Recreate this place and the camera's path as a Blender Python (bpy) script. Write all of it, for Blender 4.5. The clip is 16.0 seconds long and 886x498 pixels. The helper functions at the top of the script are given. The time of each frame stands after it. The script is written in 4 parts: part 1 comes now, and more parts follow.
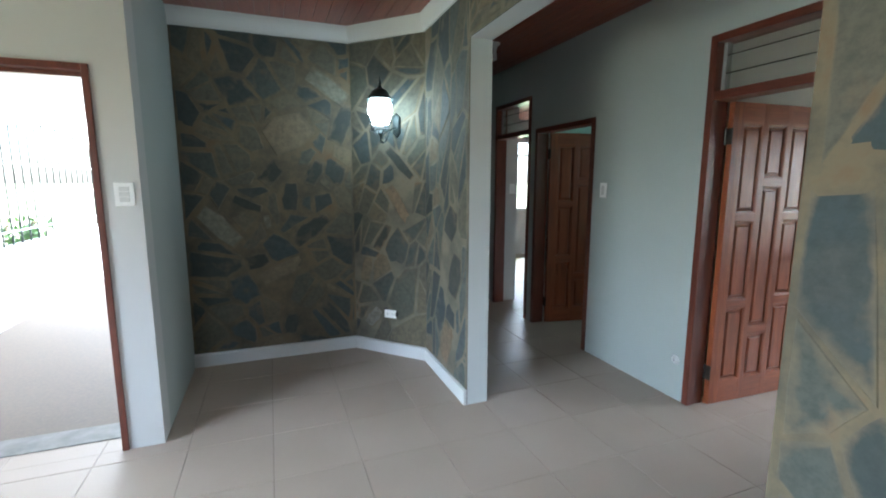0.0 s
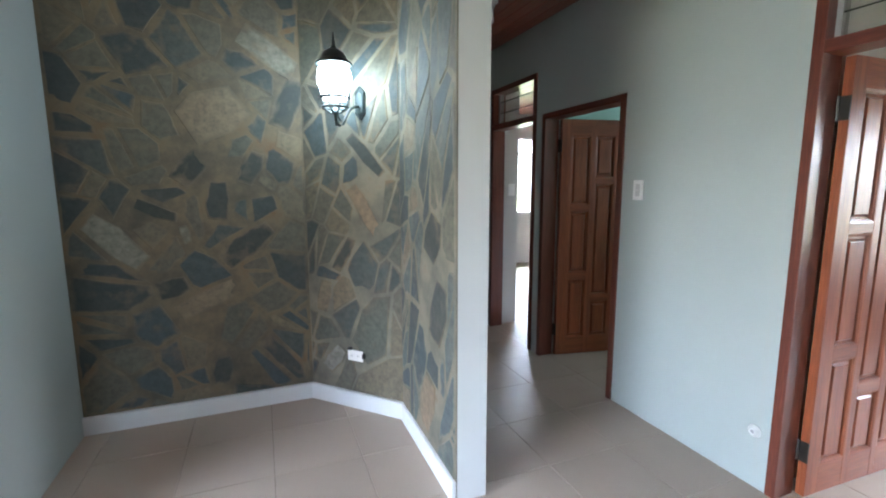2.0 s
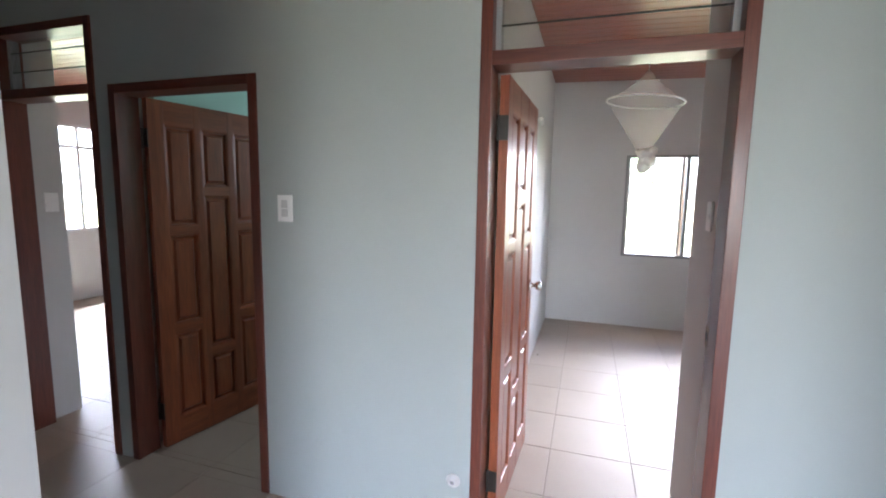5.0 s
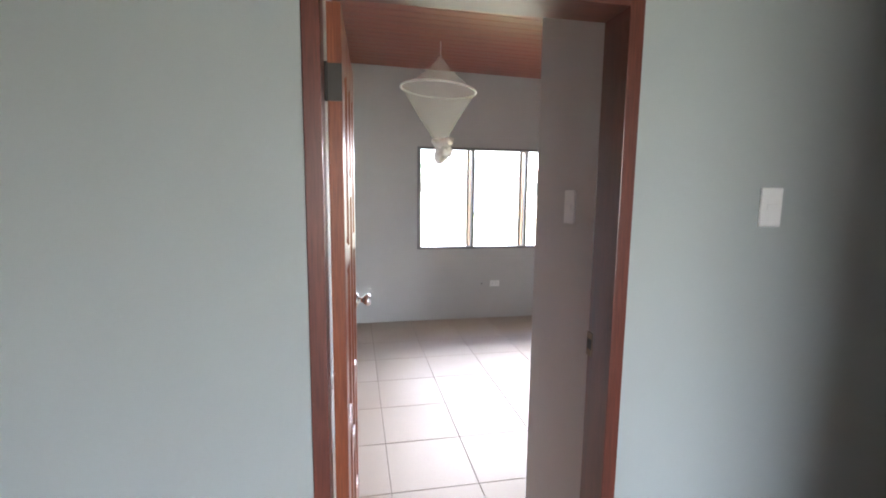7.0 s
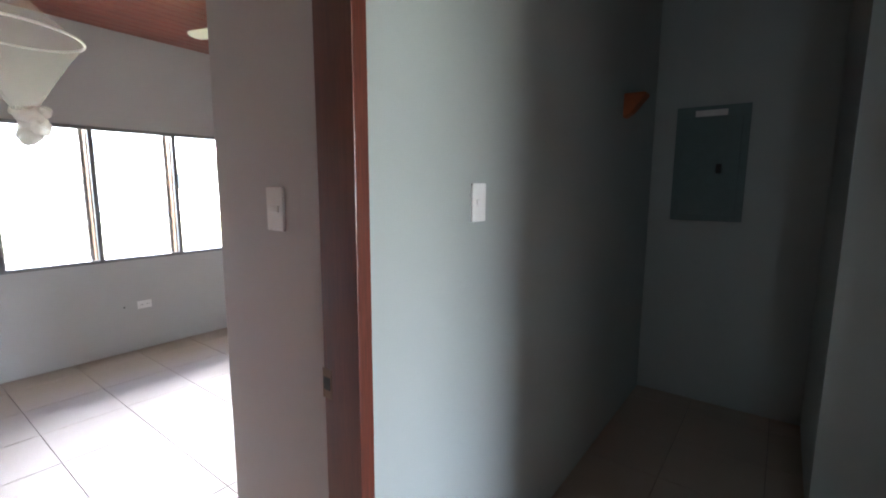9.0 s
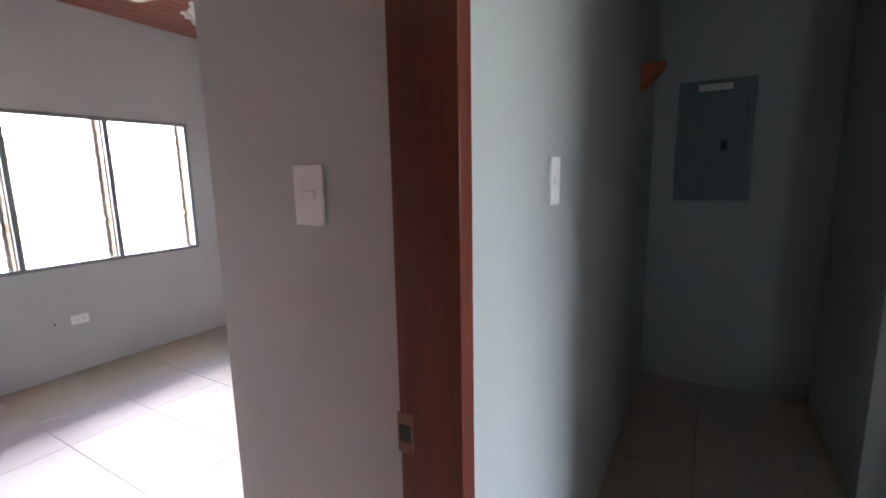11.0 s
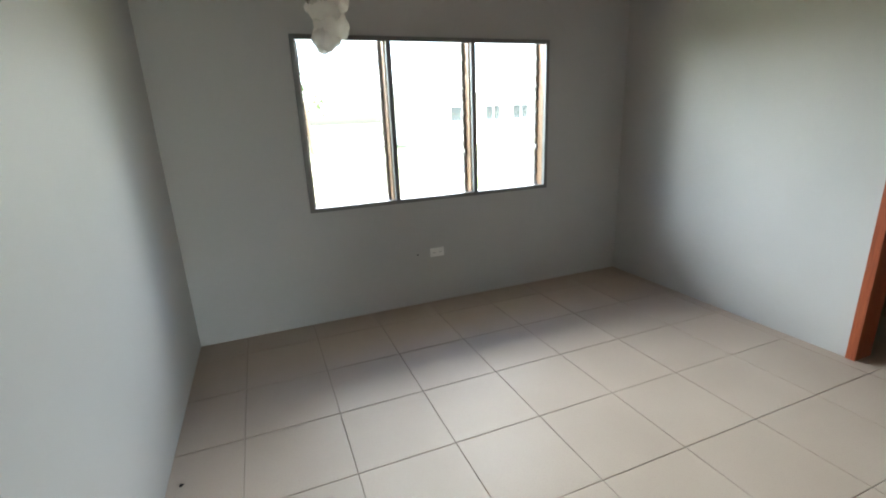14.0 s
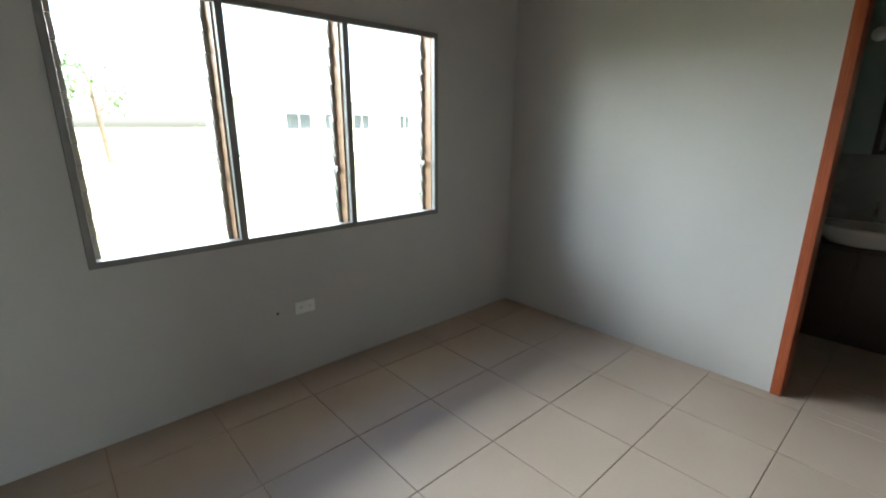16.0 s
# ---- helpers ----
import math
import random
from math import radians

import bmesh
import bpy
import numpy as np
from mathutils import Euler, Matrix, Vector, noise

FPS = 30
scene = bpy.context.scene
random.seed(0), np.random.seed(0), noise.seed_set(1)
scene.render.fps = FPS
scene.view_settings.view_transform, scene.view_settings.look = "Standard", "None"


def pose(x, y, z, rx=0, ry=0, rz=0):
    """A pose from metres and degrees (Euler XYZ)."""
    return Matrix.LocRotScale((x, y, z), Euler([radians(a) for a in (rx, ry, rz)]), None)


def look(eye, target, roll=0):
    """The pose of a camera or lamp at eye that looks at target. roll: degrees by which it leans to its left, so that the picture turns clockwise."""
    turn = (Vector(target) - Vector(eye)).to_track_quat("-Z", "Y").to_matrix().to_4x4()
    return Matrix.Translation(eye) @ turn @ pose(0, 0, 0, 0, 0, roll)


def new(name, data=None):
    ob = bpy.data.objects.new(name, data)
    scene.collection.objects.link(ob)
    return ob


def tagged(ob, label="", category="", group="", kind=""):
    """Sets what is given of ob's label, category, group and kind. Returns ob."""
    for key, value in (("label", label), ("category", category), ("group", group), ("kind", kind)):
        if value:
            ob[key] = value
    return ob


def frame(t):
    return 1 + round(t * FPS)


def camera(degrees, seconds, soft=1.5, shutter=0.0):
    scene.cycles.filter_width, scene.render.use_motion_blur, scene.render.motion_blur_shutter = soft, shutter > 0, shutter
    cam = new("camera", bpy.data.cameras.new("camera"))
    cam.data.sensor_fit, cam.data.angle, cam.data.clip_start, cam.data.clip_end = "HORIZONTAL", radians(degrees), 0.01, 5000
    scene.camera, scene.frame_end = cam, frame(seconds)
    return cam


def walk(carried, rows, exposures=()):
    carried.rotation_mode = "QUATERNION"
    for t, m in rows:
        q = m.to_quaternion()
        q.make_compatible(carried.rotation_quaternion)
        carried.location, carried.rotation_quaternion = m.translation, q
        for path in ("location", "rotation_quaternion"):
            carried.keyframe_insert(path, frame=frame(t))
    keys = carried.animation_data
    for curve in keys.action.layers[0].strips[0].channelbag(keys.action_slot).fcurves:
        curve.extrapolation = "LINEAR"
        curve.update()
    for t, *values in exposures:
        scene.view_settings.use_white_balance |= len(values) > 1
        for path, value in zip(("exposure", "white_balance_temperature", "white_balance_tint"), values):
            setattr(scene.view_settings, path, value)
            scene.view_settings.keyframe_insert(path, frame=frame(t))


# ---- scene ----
cam = camera(89.1, 16.0, soft=2.0)
PATH = [
    (0, (-0.092, -0.101, 1.503), (0.613, 1.747, 1.208), 0.1),
    (0.5, (0.034, 0.144, 1.485), (0.652, 2.024, 1.195), -0.2),
    (1, (0.157, 0.344, 1.491), (0.767, 2.227, 1.202), -0.3),
    (1.5, (0.274, 0.568, 1.474), (0.972, 2.421, 1.191), 0.0),
    (2, (0.318, 0.775, 1.471), (1.054, 2.613, 1.189), -0.1),
    (2.5, (0.367, 0.975, 1.5), (1.258, 2.743, 1.213), 0.1),
    (3, (0.434, 1.124, 1.496), (1.601, 2.725, 1.219), 0.9),
    (3.5, (0.533, 1.255, 1.49), (1.921, 2.67, 1.223), 1.0),
    (4, (0.595, 1.36, 1.499), (2.153, 2.589, 1.246), 1.0),
    (4.5, (0.642, 1.501, 1.517), (2.394, 2.434, 1.272), 1.0),
    (4.7, (0.679, 1.546, 1.518), (2.499, 2.339, 1.273), 1.0),
    (6.8, (1.226, 1.929, 1.504), (3.193, 1.671, 1.246), 0.6),
    (7, (1.298, 1.912, 1.496), (3.244, 1.531, 1.239), 0.6),
    (7.5, (1.452, 1.88, 1.495), (3.32, 1.213, 1.238), 0.8),
    (8, (1.575, 1.867, 1.495), (3.321, 0.927, 1.232), 0.9),
    (8.5, (1.665, 1.864, 1.507), (3.149, 0.548, 1.244), 0.9),
    (8.7, (1.681, 1.863, 1.511), (3.028, 0.407, 1.251), 0.9),
    (10.8, (2.064, 1.818, 1.475), (2.971, 0.064, 1.154), -0.7),
    (11, (2.143, 1.791, 1.477), (3.14, 0.089, 1.15), -1.1),
    (11.5, (2.303, 1.757, 1.478), (3.618, 0.289, 1.133), -2.1),
    (12, (2.498, 1.728, 1.471), (3.987, 0.444, 1.106), -1.9),
    (12.5, (2.649, 1.725, 1.467), (4.252, 0.591, 1.089), -2.1),
    (13, (2.775, 1.678, 1.447), (4.455, 0.668, 1.052), -2.2),
    (13.5, (2.953, 1.588, 1.451), (4.68, 0.711, 0.951), -1.9),
    (14, (3.115, 1.503, 1.429), (4.904, 0.804, 0.872), -2.5),
    (14.5, (3.339, 1.441, 1.452), (5.146, 0.807, 0.877), -2.5),
    (15, (3.545, 1.393, 1.509), (5.294, 0.634, 0.907), -1.2),
    (15.5, (3.77, 1.354, 1.43), (5.388, 0.327, 0.858), -0.6),
    (16, (3.999, 1.32, 1.418), (5.435, 0.032, 0.89), 0.1),
]
walk(cam, [(t, look(eye, target, roll)) for t, eye, target, roll in PATH],
     exposures=[(0, 4.42, 5850, 8), (0.5, 4.45, 5850, 7), (1.0, 4.47, 5950, 9), (1.5, 5.02, 6000, 13), (2.5, 5.28, 5900, 15), (3.5, 5.22, 5950, 20), (4.5, 5.1, 6050, 22), (7, 4.84, 6350, 21), (8.5, 5.02, 6150, 19), (11, 5.08, 6050, 23), (12, 4.98, 5950, 12), (12.5, 4.78, 6000, 6), (13, 4.6, 5950, 6), (13.5, 4.27, 6250, 7), (14.5, 3.93, 6550, 8), (16, 3.77, 6550, 7)])

# ---- world and daylight ----
world = bpy.data.worlds.new("sky")
world.use_nodes = True
scene.world = world
wn = world.node_tree
sky = wn.nodes.new("ShaderNodeTexSky")
sky.sky_type = "NISHITA"
sky.sun_disc = False
sky.sun_elevation, sky.sun_rotation = radians(66), radians(250)
sky.altitude, sky.air_density, sky.dust_density = 50, 1.0, 4.0
wn.links.new(sky.outputs[0], wn.nodes["Background"].inputs[0])
wn.nodes["Background"].inputs[1].default_value = 0.15

sun = new("sun", bpy.data.lights.new("sun", "SUN"))
sun.data.energy, sun.data.angle, sun.data.color = 3.0, radians(12), (1.0, 0.96, 0.9)
sun.matrix_world = look((0, 0, 20), (8, 3, 0))


def window_light(name, p, target, w, h, watts, color=(0.93, 0.97, 1.0), spread=180):
    """Area lamp added in place of sky light, in or outside an opening."""
    d = bpy.data.lights.new(name, "AREA")
    d.shape, d.size, d.size_y, d.energy, d.color = "RECTANGLE", w, h, watts, color
    d.spread = radians(spread)
    ob = new(name, d)
    ob.matrix_world = look(p, target)
    return ob


# South lamp and its window are unseen, added as fill for the alcove.
window_light("living_window_light_south", (-1.4, -4.05, 1.5), (-0.5, -0.8, -0.4), 1.0, 1.2, 0.55, (0.80, 0.95, 0.985), 120)
window_light("living_window_light_west", (-3.65, 0.6, 1.5), (-0.6, 0.7, -0.25), 2.4, 1.4, 2.9, (0.80, 0.95, 0.985), 84)
window_light("bedroom_window_light", (9.6, 1.1, 3.0), (4.4, 1.1, 1.5), 8.0, 2.0, 135, (0.97, 0.98, 1.0))
window_light("far_window_light", (5.05, 9.6, 3.3), (4.7, 6.4, 0.4), 3.0, 1.4, 85)
# Lamp added in an unseen opening to brighten bathroom and corridor.
window_light("bathroom_window_light", (4.66, 2.85, 1.85), (3.0, 3.0, 1.0), 0.68, 0.58, 0.42, (0.90, 0.96, 1.0))
# Unseen lamp added beyond the porch end to brighten its floor.
window_light("porch_opening_light", (-0.9, 10.7, 1.5), (-1.6, 4.0, 0.6), 3.0, 2.0, 70)


# ---- materials ----
def mat(name, rough=0.5, metal=0.0, spec=None):
    m = bpy.data.materials.new(name)
    m.use_nodes = True
    b = m.node_tree.nodes["Principled BSDF"]
    b.inputs["Roughness"].default_value = rough
    b.inputs["Metallic"].default_value = metal
    if spec is not None:
        b.inputs["Specular IOR Level"].default_value = spec
    return m, m.node_tree, b


def node(nt, kind, **inputs):
    n = nt.nodes.new(kind)
    for k, v in inputs.items():
        n.inputs[k.replace("_", " ")].default_value = v
    return n


def ramp(nt, fac, stops, interpolation="LINEAR"):
    r = nt.nodes.new("ShaderNodeValToRGB")
    r.color_ramp.interpolation = interpolation
    e = r.color_ramp.elements
    while len(e) < len(stops):
        e.new(0.5)
    for el, (pos, col) in zip(e, stops):
        el.position, el.color = pos, (*col, 1)
    nt.links.new(fac, r.inputs[0])
    return r.outputs[0]


def coords(nt, scale=(1, 1, 1), rot=(0, 0, 0), kind="Object"):
    tc = nt.nodes.new("ShaderNodeTexCoord")
    mp = nt.nodes.new("ShaderNodeMapping")
    mp.inputs["Scale"].default_value = scale
    mp.inputs["Rotation"].default_value = rot
    nt.links.new(tc.outputs[kind], mp.inputs[0])
    return mp.outputs[0]


def noise_tex(nt, vec, scale, detail=4, rough=0.55):
    n = node(nt, "ShaderNodeTexNoise", Scale=scale, Detail=detail, Roughness=rough)
    nt.links.new(vec, n.inputs["Vector"])
    return n.outputs[0]


def bump(nt, b, height, strength, distance=0.01):
    n = node(nt, "ShaderNodeBump", Strength=strength, Distance=distance)
    nt.links.new(height, n.inputs["Height"])
    nt.links.new(n.outputs[0], b.inputs["Normal"])


def mixc(nt, fac, a, b, blend="MIX"):
    n = nt.nodes.new("ShaderNodeMix")
    n.data_type, n.blend_type = "RGBA", blend
    for sock, v in ((n.inputs[0], fac), (n.inputs[6], a), (n.inputs[7], b)):
        if hasattr(v, "is_output"):
            nt.links.new(v, sock)
        else:
            sock.default_value = v if isinstance(v, float) else (*v, 1)
    return n.outputs[2]


def paint(name, col, rough=0.6, var=0.05, grain=0.12):
    """Rolled wall paint: soft cloudy variation, faint scuffs and roller stipple."""
    m, nt, b = mat(name, rough)
    v = coords(nt)
    dark = tuple(c * (1 - var) for c in col)
    big = noise_tex(nt, v, 1.3, 5)
    c = ramp(nt, big, [(0.35, dark), (0.65, col)])
    scuff = noise_tex(nt, v, 14, 6, 0.7)
    c = mixc(nt, ramp(nt, scuff, [(0.60, (0, 0, 0)), (0.78, (0.25, 0.25, 0.25))]), c, tuple(x * 0.9 for x in col))
    nt.links.new(c, b.inputs["Base Color"])
    fine = noise_tex(nt, v, 260, 3)
    bump(nt, b, fine, grain, 0.002)
    return m


def wood(name, light, dark, rough=0.3, axis=2, coat=0.2):
    m, nt, b = mat(name, rough)
    sc = [9, 9, 9]
    sc[axis] = 0.7
    v = coords(nt, tuple(sc))
    oi = nt.nodes.new("ShaderNodeObjectInfo")
    off = nt.nodes.new("ShaderNodeVectorMath")
    off.operation = "ADD"
    nt.links.new(v, off.inputs[0])
    nt.links.new(oi.outputs["Random"], off.inputs[1])
    n1 = noise_tex(nt, off.outputs[0], 2.2, 8, 0.65)
    sc2 = [70, 70, 70]
    sc2[axis] = 3
    n2 = noise_tex(nt, coords(nt, tuple(sc2)), 3, 4)
    c = ramp(nt, n1, [(0.28, dark), (0.5, tuple((a + d) / 2 for a, d in zip(light, dark))), (0.72, light)])
    c = mixc(nt, ramp(nt, n2, [(0.35, (0.45, 0.45, 0.45)), (0.6, (0, 0, 0))]), c, tuple(x * 0.55 for x in dark))
    nt.links.new(c, b.inputs["Base Color"])
    b.inputs["Coat Weight"].default_value = coat
    b.inputs["Coat Roughness"].default_value = 0.18
    bump(nt, b, n2, 0.08, 0.002)
    return m


def plain(name, col, rough=0.45, metal=0.0, var=0.12, scale=30):
    m, nt, b = mat(name, rough, metal)
    n = noise_tex(nt, coords(nt), scale, 5)
    nt.links.new(ramp(nt, n, [(0.3, tuple(c * (1 - var) for c in col)), (0.7, col)]), b.inputs["Base Color"])
    r = ramp(nt, n, [(0.3, (rough * 0.8,) * 3), (0.7, (min(1, rough * 1.2),) * 3)])
    nt.links.new(r, b.inputs["Roughness"])
    return m


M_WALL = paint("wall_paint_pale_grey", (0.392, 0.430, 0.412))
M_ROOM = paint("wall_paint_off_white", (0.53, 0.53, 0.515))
M_WHITE = paint("trim_paint_white", (0.66, 0.67, 0.665), 0.5, 0.03, 0.06)
M_PIER = paint("partition_paint_light_grey", (0.54, 0.565, 0.56), 0.55, 0.03, 0.08)
M_ENSUITE = paint("wall_paint_grey_green", (0.34, 0.42, 0.39))
M_MINT = paint("wall_paint_mint", (0.42, 0.66, 0.56))
M_PORCH = paint("porch_paint_white", (0.60, 0.60, 0.585), 0.7)
M_DOOR = wood("mahogany_varnished", (0.365, 0.099, 0.036), (0.175, 0.041, 0.017), 0.38, 2, 0.08)
M_DOORX = wood("mahogany_varnished_cross", (0.365, 0.099, 0.036), (0.175, 0.041, 0.017), 0.38, 0, 0.08)
M_FRAME = wood("door_frame_dark_red_wood", (0.185, 0.047, 0.026), (0.096, 0.024, 0.015), 0.36, 2)
M_FRAMEX = wood("door_frame_dark_red_wood_cross", (0.185, 0.047, 0.026), (0.096, 0.024, 0.015), 0.36, 1)
M_BATHJAMB = wood("bath_frame_red_wood", (0.42, 0.10, 0.035), (0.24, 0.05, 0.02), 0.4, 2)
M_WINWOOD = wood("window_reveal_brown_wood", (0.46, 0.28, 0.17), (0.34, 0.19, 0.11), 0.5, 2, 0.1)
M_CEIL = wood("ceiling_red_boards", (0.36, 0.080, 0.038), (0.21, 0.042, 0.024), 0.30, 1, 0.4)
M_WINFRAME = plain("window_frame_grey", (0.22, 0.22, 0.22), 0.5, 0.0)
M_ALU = plain("aluminium_dull", (0.30, 0.30, 0.30), 0.5, 0.25)
M_CHROME = plain("chrome", (0.75, 0.74, 0.72), 0.15, 1.0, 0.05)
M_PLASTIC = plain("white_plastic", (0.86, 0.86, 0.84), 0.32, 0.0, 0.04)
M_ROCKER = plain("rocker_plastic_grey_white", (0.62, 0.62, 0.60), 0.3, 0.0, 0.05)
M_SLOT = plain("black_slot", (0.02, 0.02, 0.02), 0.6)
M_IRON = plain("black_painted_iron", (0.018, 0.030, 0.030), 0.38, 0.0, 0.3, 60)
M_PANEL = plain("breaker_panel_enamel", (0.13, 0.19, 0.185), 0.45)
M_PAPER = plain("paper_label", (0.75, 0.74, 0.70), 0.8)
M_ORANGE = plain("orange_lacquer", (0.42, 0.11, 0.035), 0.55)
M_BLADE = plain("fan_blade_cream", (0.74, 0.68, 0.56), 0.4, 0.0, 0.06)
M_FROST = plain("frosted_white_glass", (0.86, 0.86, 0.83), 0.25, 0.0, 0.03)
M_CERAMIC = plain("white_ceramic", (0.82, 0.81, 0.78), 0.12, 0.0, 0.03)
M_DARKWOOD = plain("dark_cabinet", (0.05, 0.035, 0.028), 0.4)
M_GREYTILE = plain("grey_wall_tile", (0.34, 0.35, 0.335), 0.25, 0.0, 0.1, 5)
M_HINGE = plain("hinge_dark_steel", (0.06, 0.055, 0.05), 0.4, 0.8)
M_DULL = plain("dull_brass", (0.22, 0.14, 0.09), 0.5, 0.6)
M_GROUT = plain("tile_grout_brown", (0.22, 0.175, 0.14), 0.9, 0.0, 0.3, 60)
M_SILL = plain("worn_sill_stone", (0.30, 0.29, 0.27), 0.8, 0.0, 0.45, 9)
M_CONC = plain("pale_concrete", (0.80, 0.79, 0.77), 0.85, 0.0, 0.2, 6)
M_LEAF = plain("leaves_green", (0.09, 0.20, 0.05), 0.5, 0.0, 0.5, 9)
M_BARK = plain("bark", (0.14, 0.10, 0.07), 0.9, 0.0, 0.4, 25)
M_ROOFING = plain("roof_sheet_grey", (0.45, 0.44, 0.43), 0.6)
M_BLDG = paint("far_house_cream", (0.72, 0.69, 0.62), 0.8)
M_BLDGWIN = plain("far_window_dark_glass", (0.06, 0.075, 0.085), 0.2)


def grass():
    m, nt, b = mat("lawn_and_gravel", 0.9)
    v = coords(nt)
    n = noise_tex(nt, v, 0.25, 8)
    c = ramp(nt, n, [(0.38, (0.10, 0.14, 0.05)), (0.52, (0.20, 0.20, 0.12)), (0.7, (0.34, 0.31, 0.25))])
    nt.links.new(c, b.inputs["Base Color"])
    bump(nt, b, noise_tex(nt, v, 40, 5), 0.6, 0.03)
    return m


M_GROUND = grass()


def tile_mat(name, a, b2, speck):
    """Glazed ceramic floor tile: soft clouding, fine specks, each tile a shade apart."""
    m, nt, b = mat(name, 0.4, 0.0, 0.32)
    oi = nt.nodes.new("ShaderNodeObjectInfo")
    place = nt.nodes.new("ShaderNodeNewGeometry").outputs["Position"]
    cloud = noise_tex(nt, place, 2.4, 2, 0.4)
    c = ramp(nt, cloud, [(0.25, b2), (0.75, a)])
    fine = noise_tex(nt, place, 140, 2)
    c = mixc(nt, ramp(nt, fine, [(0.5, (0, 0, 0)), (0.8, (0.4, 0.4, 0.4))]), c, speck)
    shade = ramp(nt, oi.outputs["Random"], [(0, (0.95, 0.945, 0.94)), (1, (1, 1, 1))])
    nt.links.new(mixc(nt, 1.0, c, shade, "MULTIPLY"), b.inputs["Base Color"])
    smear = noise_tex(nt, place, 1.7, 2, 0.4)
    nt.links.new(ramp(nt, smear, [(0.25, (0.44,) * 3), (0.75, (0.58,) * 3)]), b.inputs["Roughness"])
    return m


M_TILE = tile_mat("floor_tile_cream", (0.475, 0.40, 0.328), (0.435, 0.36, 0.29), (0.37, 0.305, 0.245))


PALE = [(0.30, (0.112, 0.110, 0.089)), (0.47, (0.165, 0.152, 0.120)), (0.60, (0.213, 0.190, 0.144)), (0.74, (0.189, 0.140, 0.095))]
BROWN = [(0.30, (0.079, 0.076, 0.062)), (0.45, (0.122, 0.107, 0.078)), (0.58, (0.174, 0.139, 0.091)), (0.72, (0.174, 0.114, 0.068))]


def stone_mat(name, stops, mortar):
    m, nt, b = mat(name, 0.72, 0.0, 0.28)
    oi = nt.nodes.new("ShaderNodeObjectInfo")
    base = ramp(nt, oi.outputs["Random"], stops, "CONSTANT")
    off = nt.nodes.new("ShaderNodeVectorMath")
    off.operation = "MULTIPLY_ADD"
    tc = nt.nodes.new("ShaderNodeTexCoord")
    nt.links.new(oi.outputs["Random"], off.inputs[0])
    off.inputs[1].default_value = (91, 57, 33)
    nt.links.new(tc.outputs["Object"], off.inputs[2])
    place = nt.nodes.new("ShaderNodeNewGeometry").outputs["Position"]
    wash = noise_tex(nt, place, 3.2, 5, 0.6)
    base = mixc(nt, ramp(nt, wash, [(0.48, (0, 0, 0)), (0.72, (0.32, 0.32, 0.32))]), base, (0.098, 0.090, 0.068))
    n = noise_tex(nt, off.outputs[0], 6, 8, 0.65)
    c = mixc(nt, ramp(nt, n, [(0.48, (0, 0, 0)), (0.75, (0.34, 0.34, 0.34))]), base, (0.125, 0.11, 0.082))
    n2 = noise_tex(nt, off.outputs[0], 28, 6, 0.7)
    c = mixc(nt, ramp(nt, n2, [(0.3, (0.5, 0.5, 0.5)), (0.6, (0, 0, 0))]), c, (0.03, 0.037, 0.037))
    # mortar slurry smeared over the rim of each stone
    rim = nt.nodes.new("ShaderNodeAttribute")
    rim.attribute_name = "slurry"
    ragged = nt.nodes.new("ShaderNodeMath")
    ragged.operation = "MULTIPLY_ADD"
    nt.links.new(noise_tex(nt, place, 11, 5, 0.6), ragged.inputs[0])
    ragged.inputs[1].default_value = 1.5
    nt.links.new(rim.outputs["Fac"], ragged.inputs[2])
    scaled = nt.nodes.new("ShaderNodeMath")
    scaled.operation = "MULTIPLY"
    scaled.inputs[1].default_value = 0.62
    nt.links.new(ragged.outputs[0], scaled.inputs[0])
    film = ramp(nt, scaled.outputs[0], [(0.62, (0, 0, 0)), (0.92, (0.9, 0.9, 0.9))])
    c = mixc(nt, film, c, ramp(nt, noise_tex(nt, place, 4.5, 6, 0.62), mortar))
    nt.links.new(c, b.inputs["Base Color"])
    bump(nt, b, n2, 0.35, 0.006)
    return m


M_STONE = stone_mat("slate_flagstone", [(0.0, (0.058, 0.069, 0.068)), (0.2, (0.080, 0.095, 0.087)), (0.38, (0.067, 0.088, 0.091)),
                                        (0.55, (0.126, 0.121, 0.091)), (0.70, (0.108, 0.115, 0.090)), (0.84, (0.161, 0.139, 0.095)),
                                        (0.95, (0.206, 0.164, 0.105))], BROWN)
M_DARKSTONE = stone_mat("dark_slate_flagstone", [(0.0, (0.046, 0.051, 0.047)), (0.5, (0.058, 0.064, 0.059))], BROWN)
M_TANSTONE = stone_mat("tan_slate_flagstone", [(0.0, (0.224, 0.176, 0.117)), (0.5, (0.246, 0.176, 0.113))], BROWN)
M_PALESTONE = stone_mat("pale_slate_flagstone", [(0.0, (0.254, 0.246, 0.208)), (0.5, (0.224, 0.212, 0.167))], BROWN)
M_BLUESTONE = stone_mat("blue_slate_flagstone", [(0.0, (0.060, 0.076, 0.078)), (0.25, (0.084, 0.104, 0.106)), (0.45, (0.060, 0.072, 0.070)),
                                                 (0.62, (0.100, 0.116, 0.108)), (0.80, (0.130, 0.122, 0.092)), (0.92, (0.190, 0.150, 0.104))], PALE)
M_TEALSTONE = stone_mat("grey_blue_slate_flagstone", [(0.0, (0.050, 0.066, 0.068)), (0.3, (0.070, 0.090, 0.094)), (0.5, (0.052, 0.064, 0.060)),
                                                      (0.7, (0.085, 0.094, 0.080)), (0.88, (0.120, 0.112, 0.084))], BROWN)


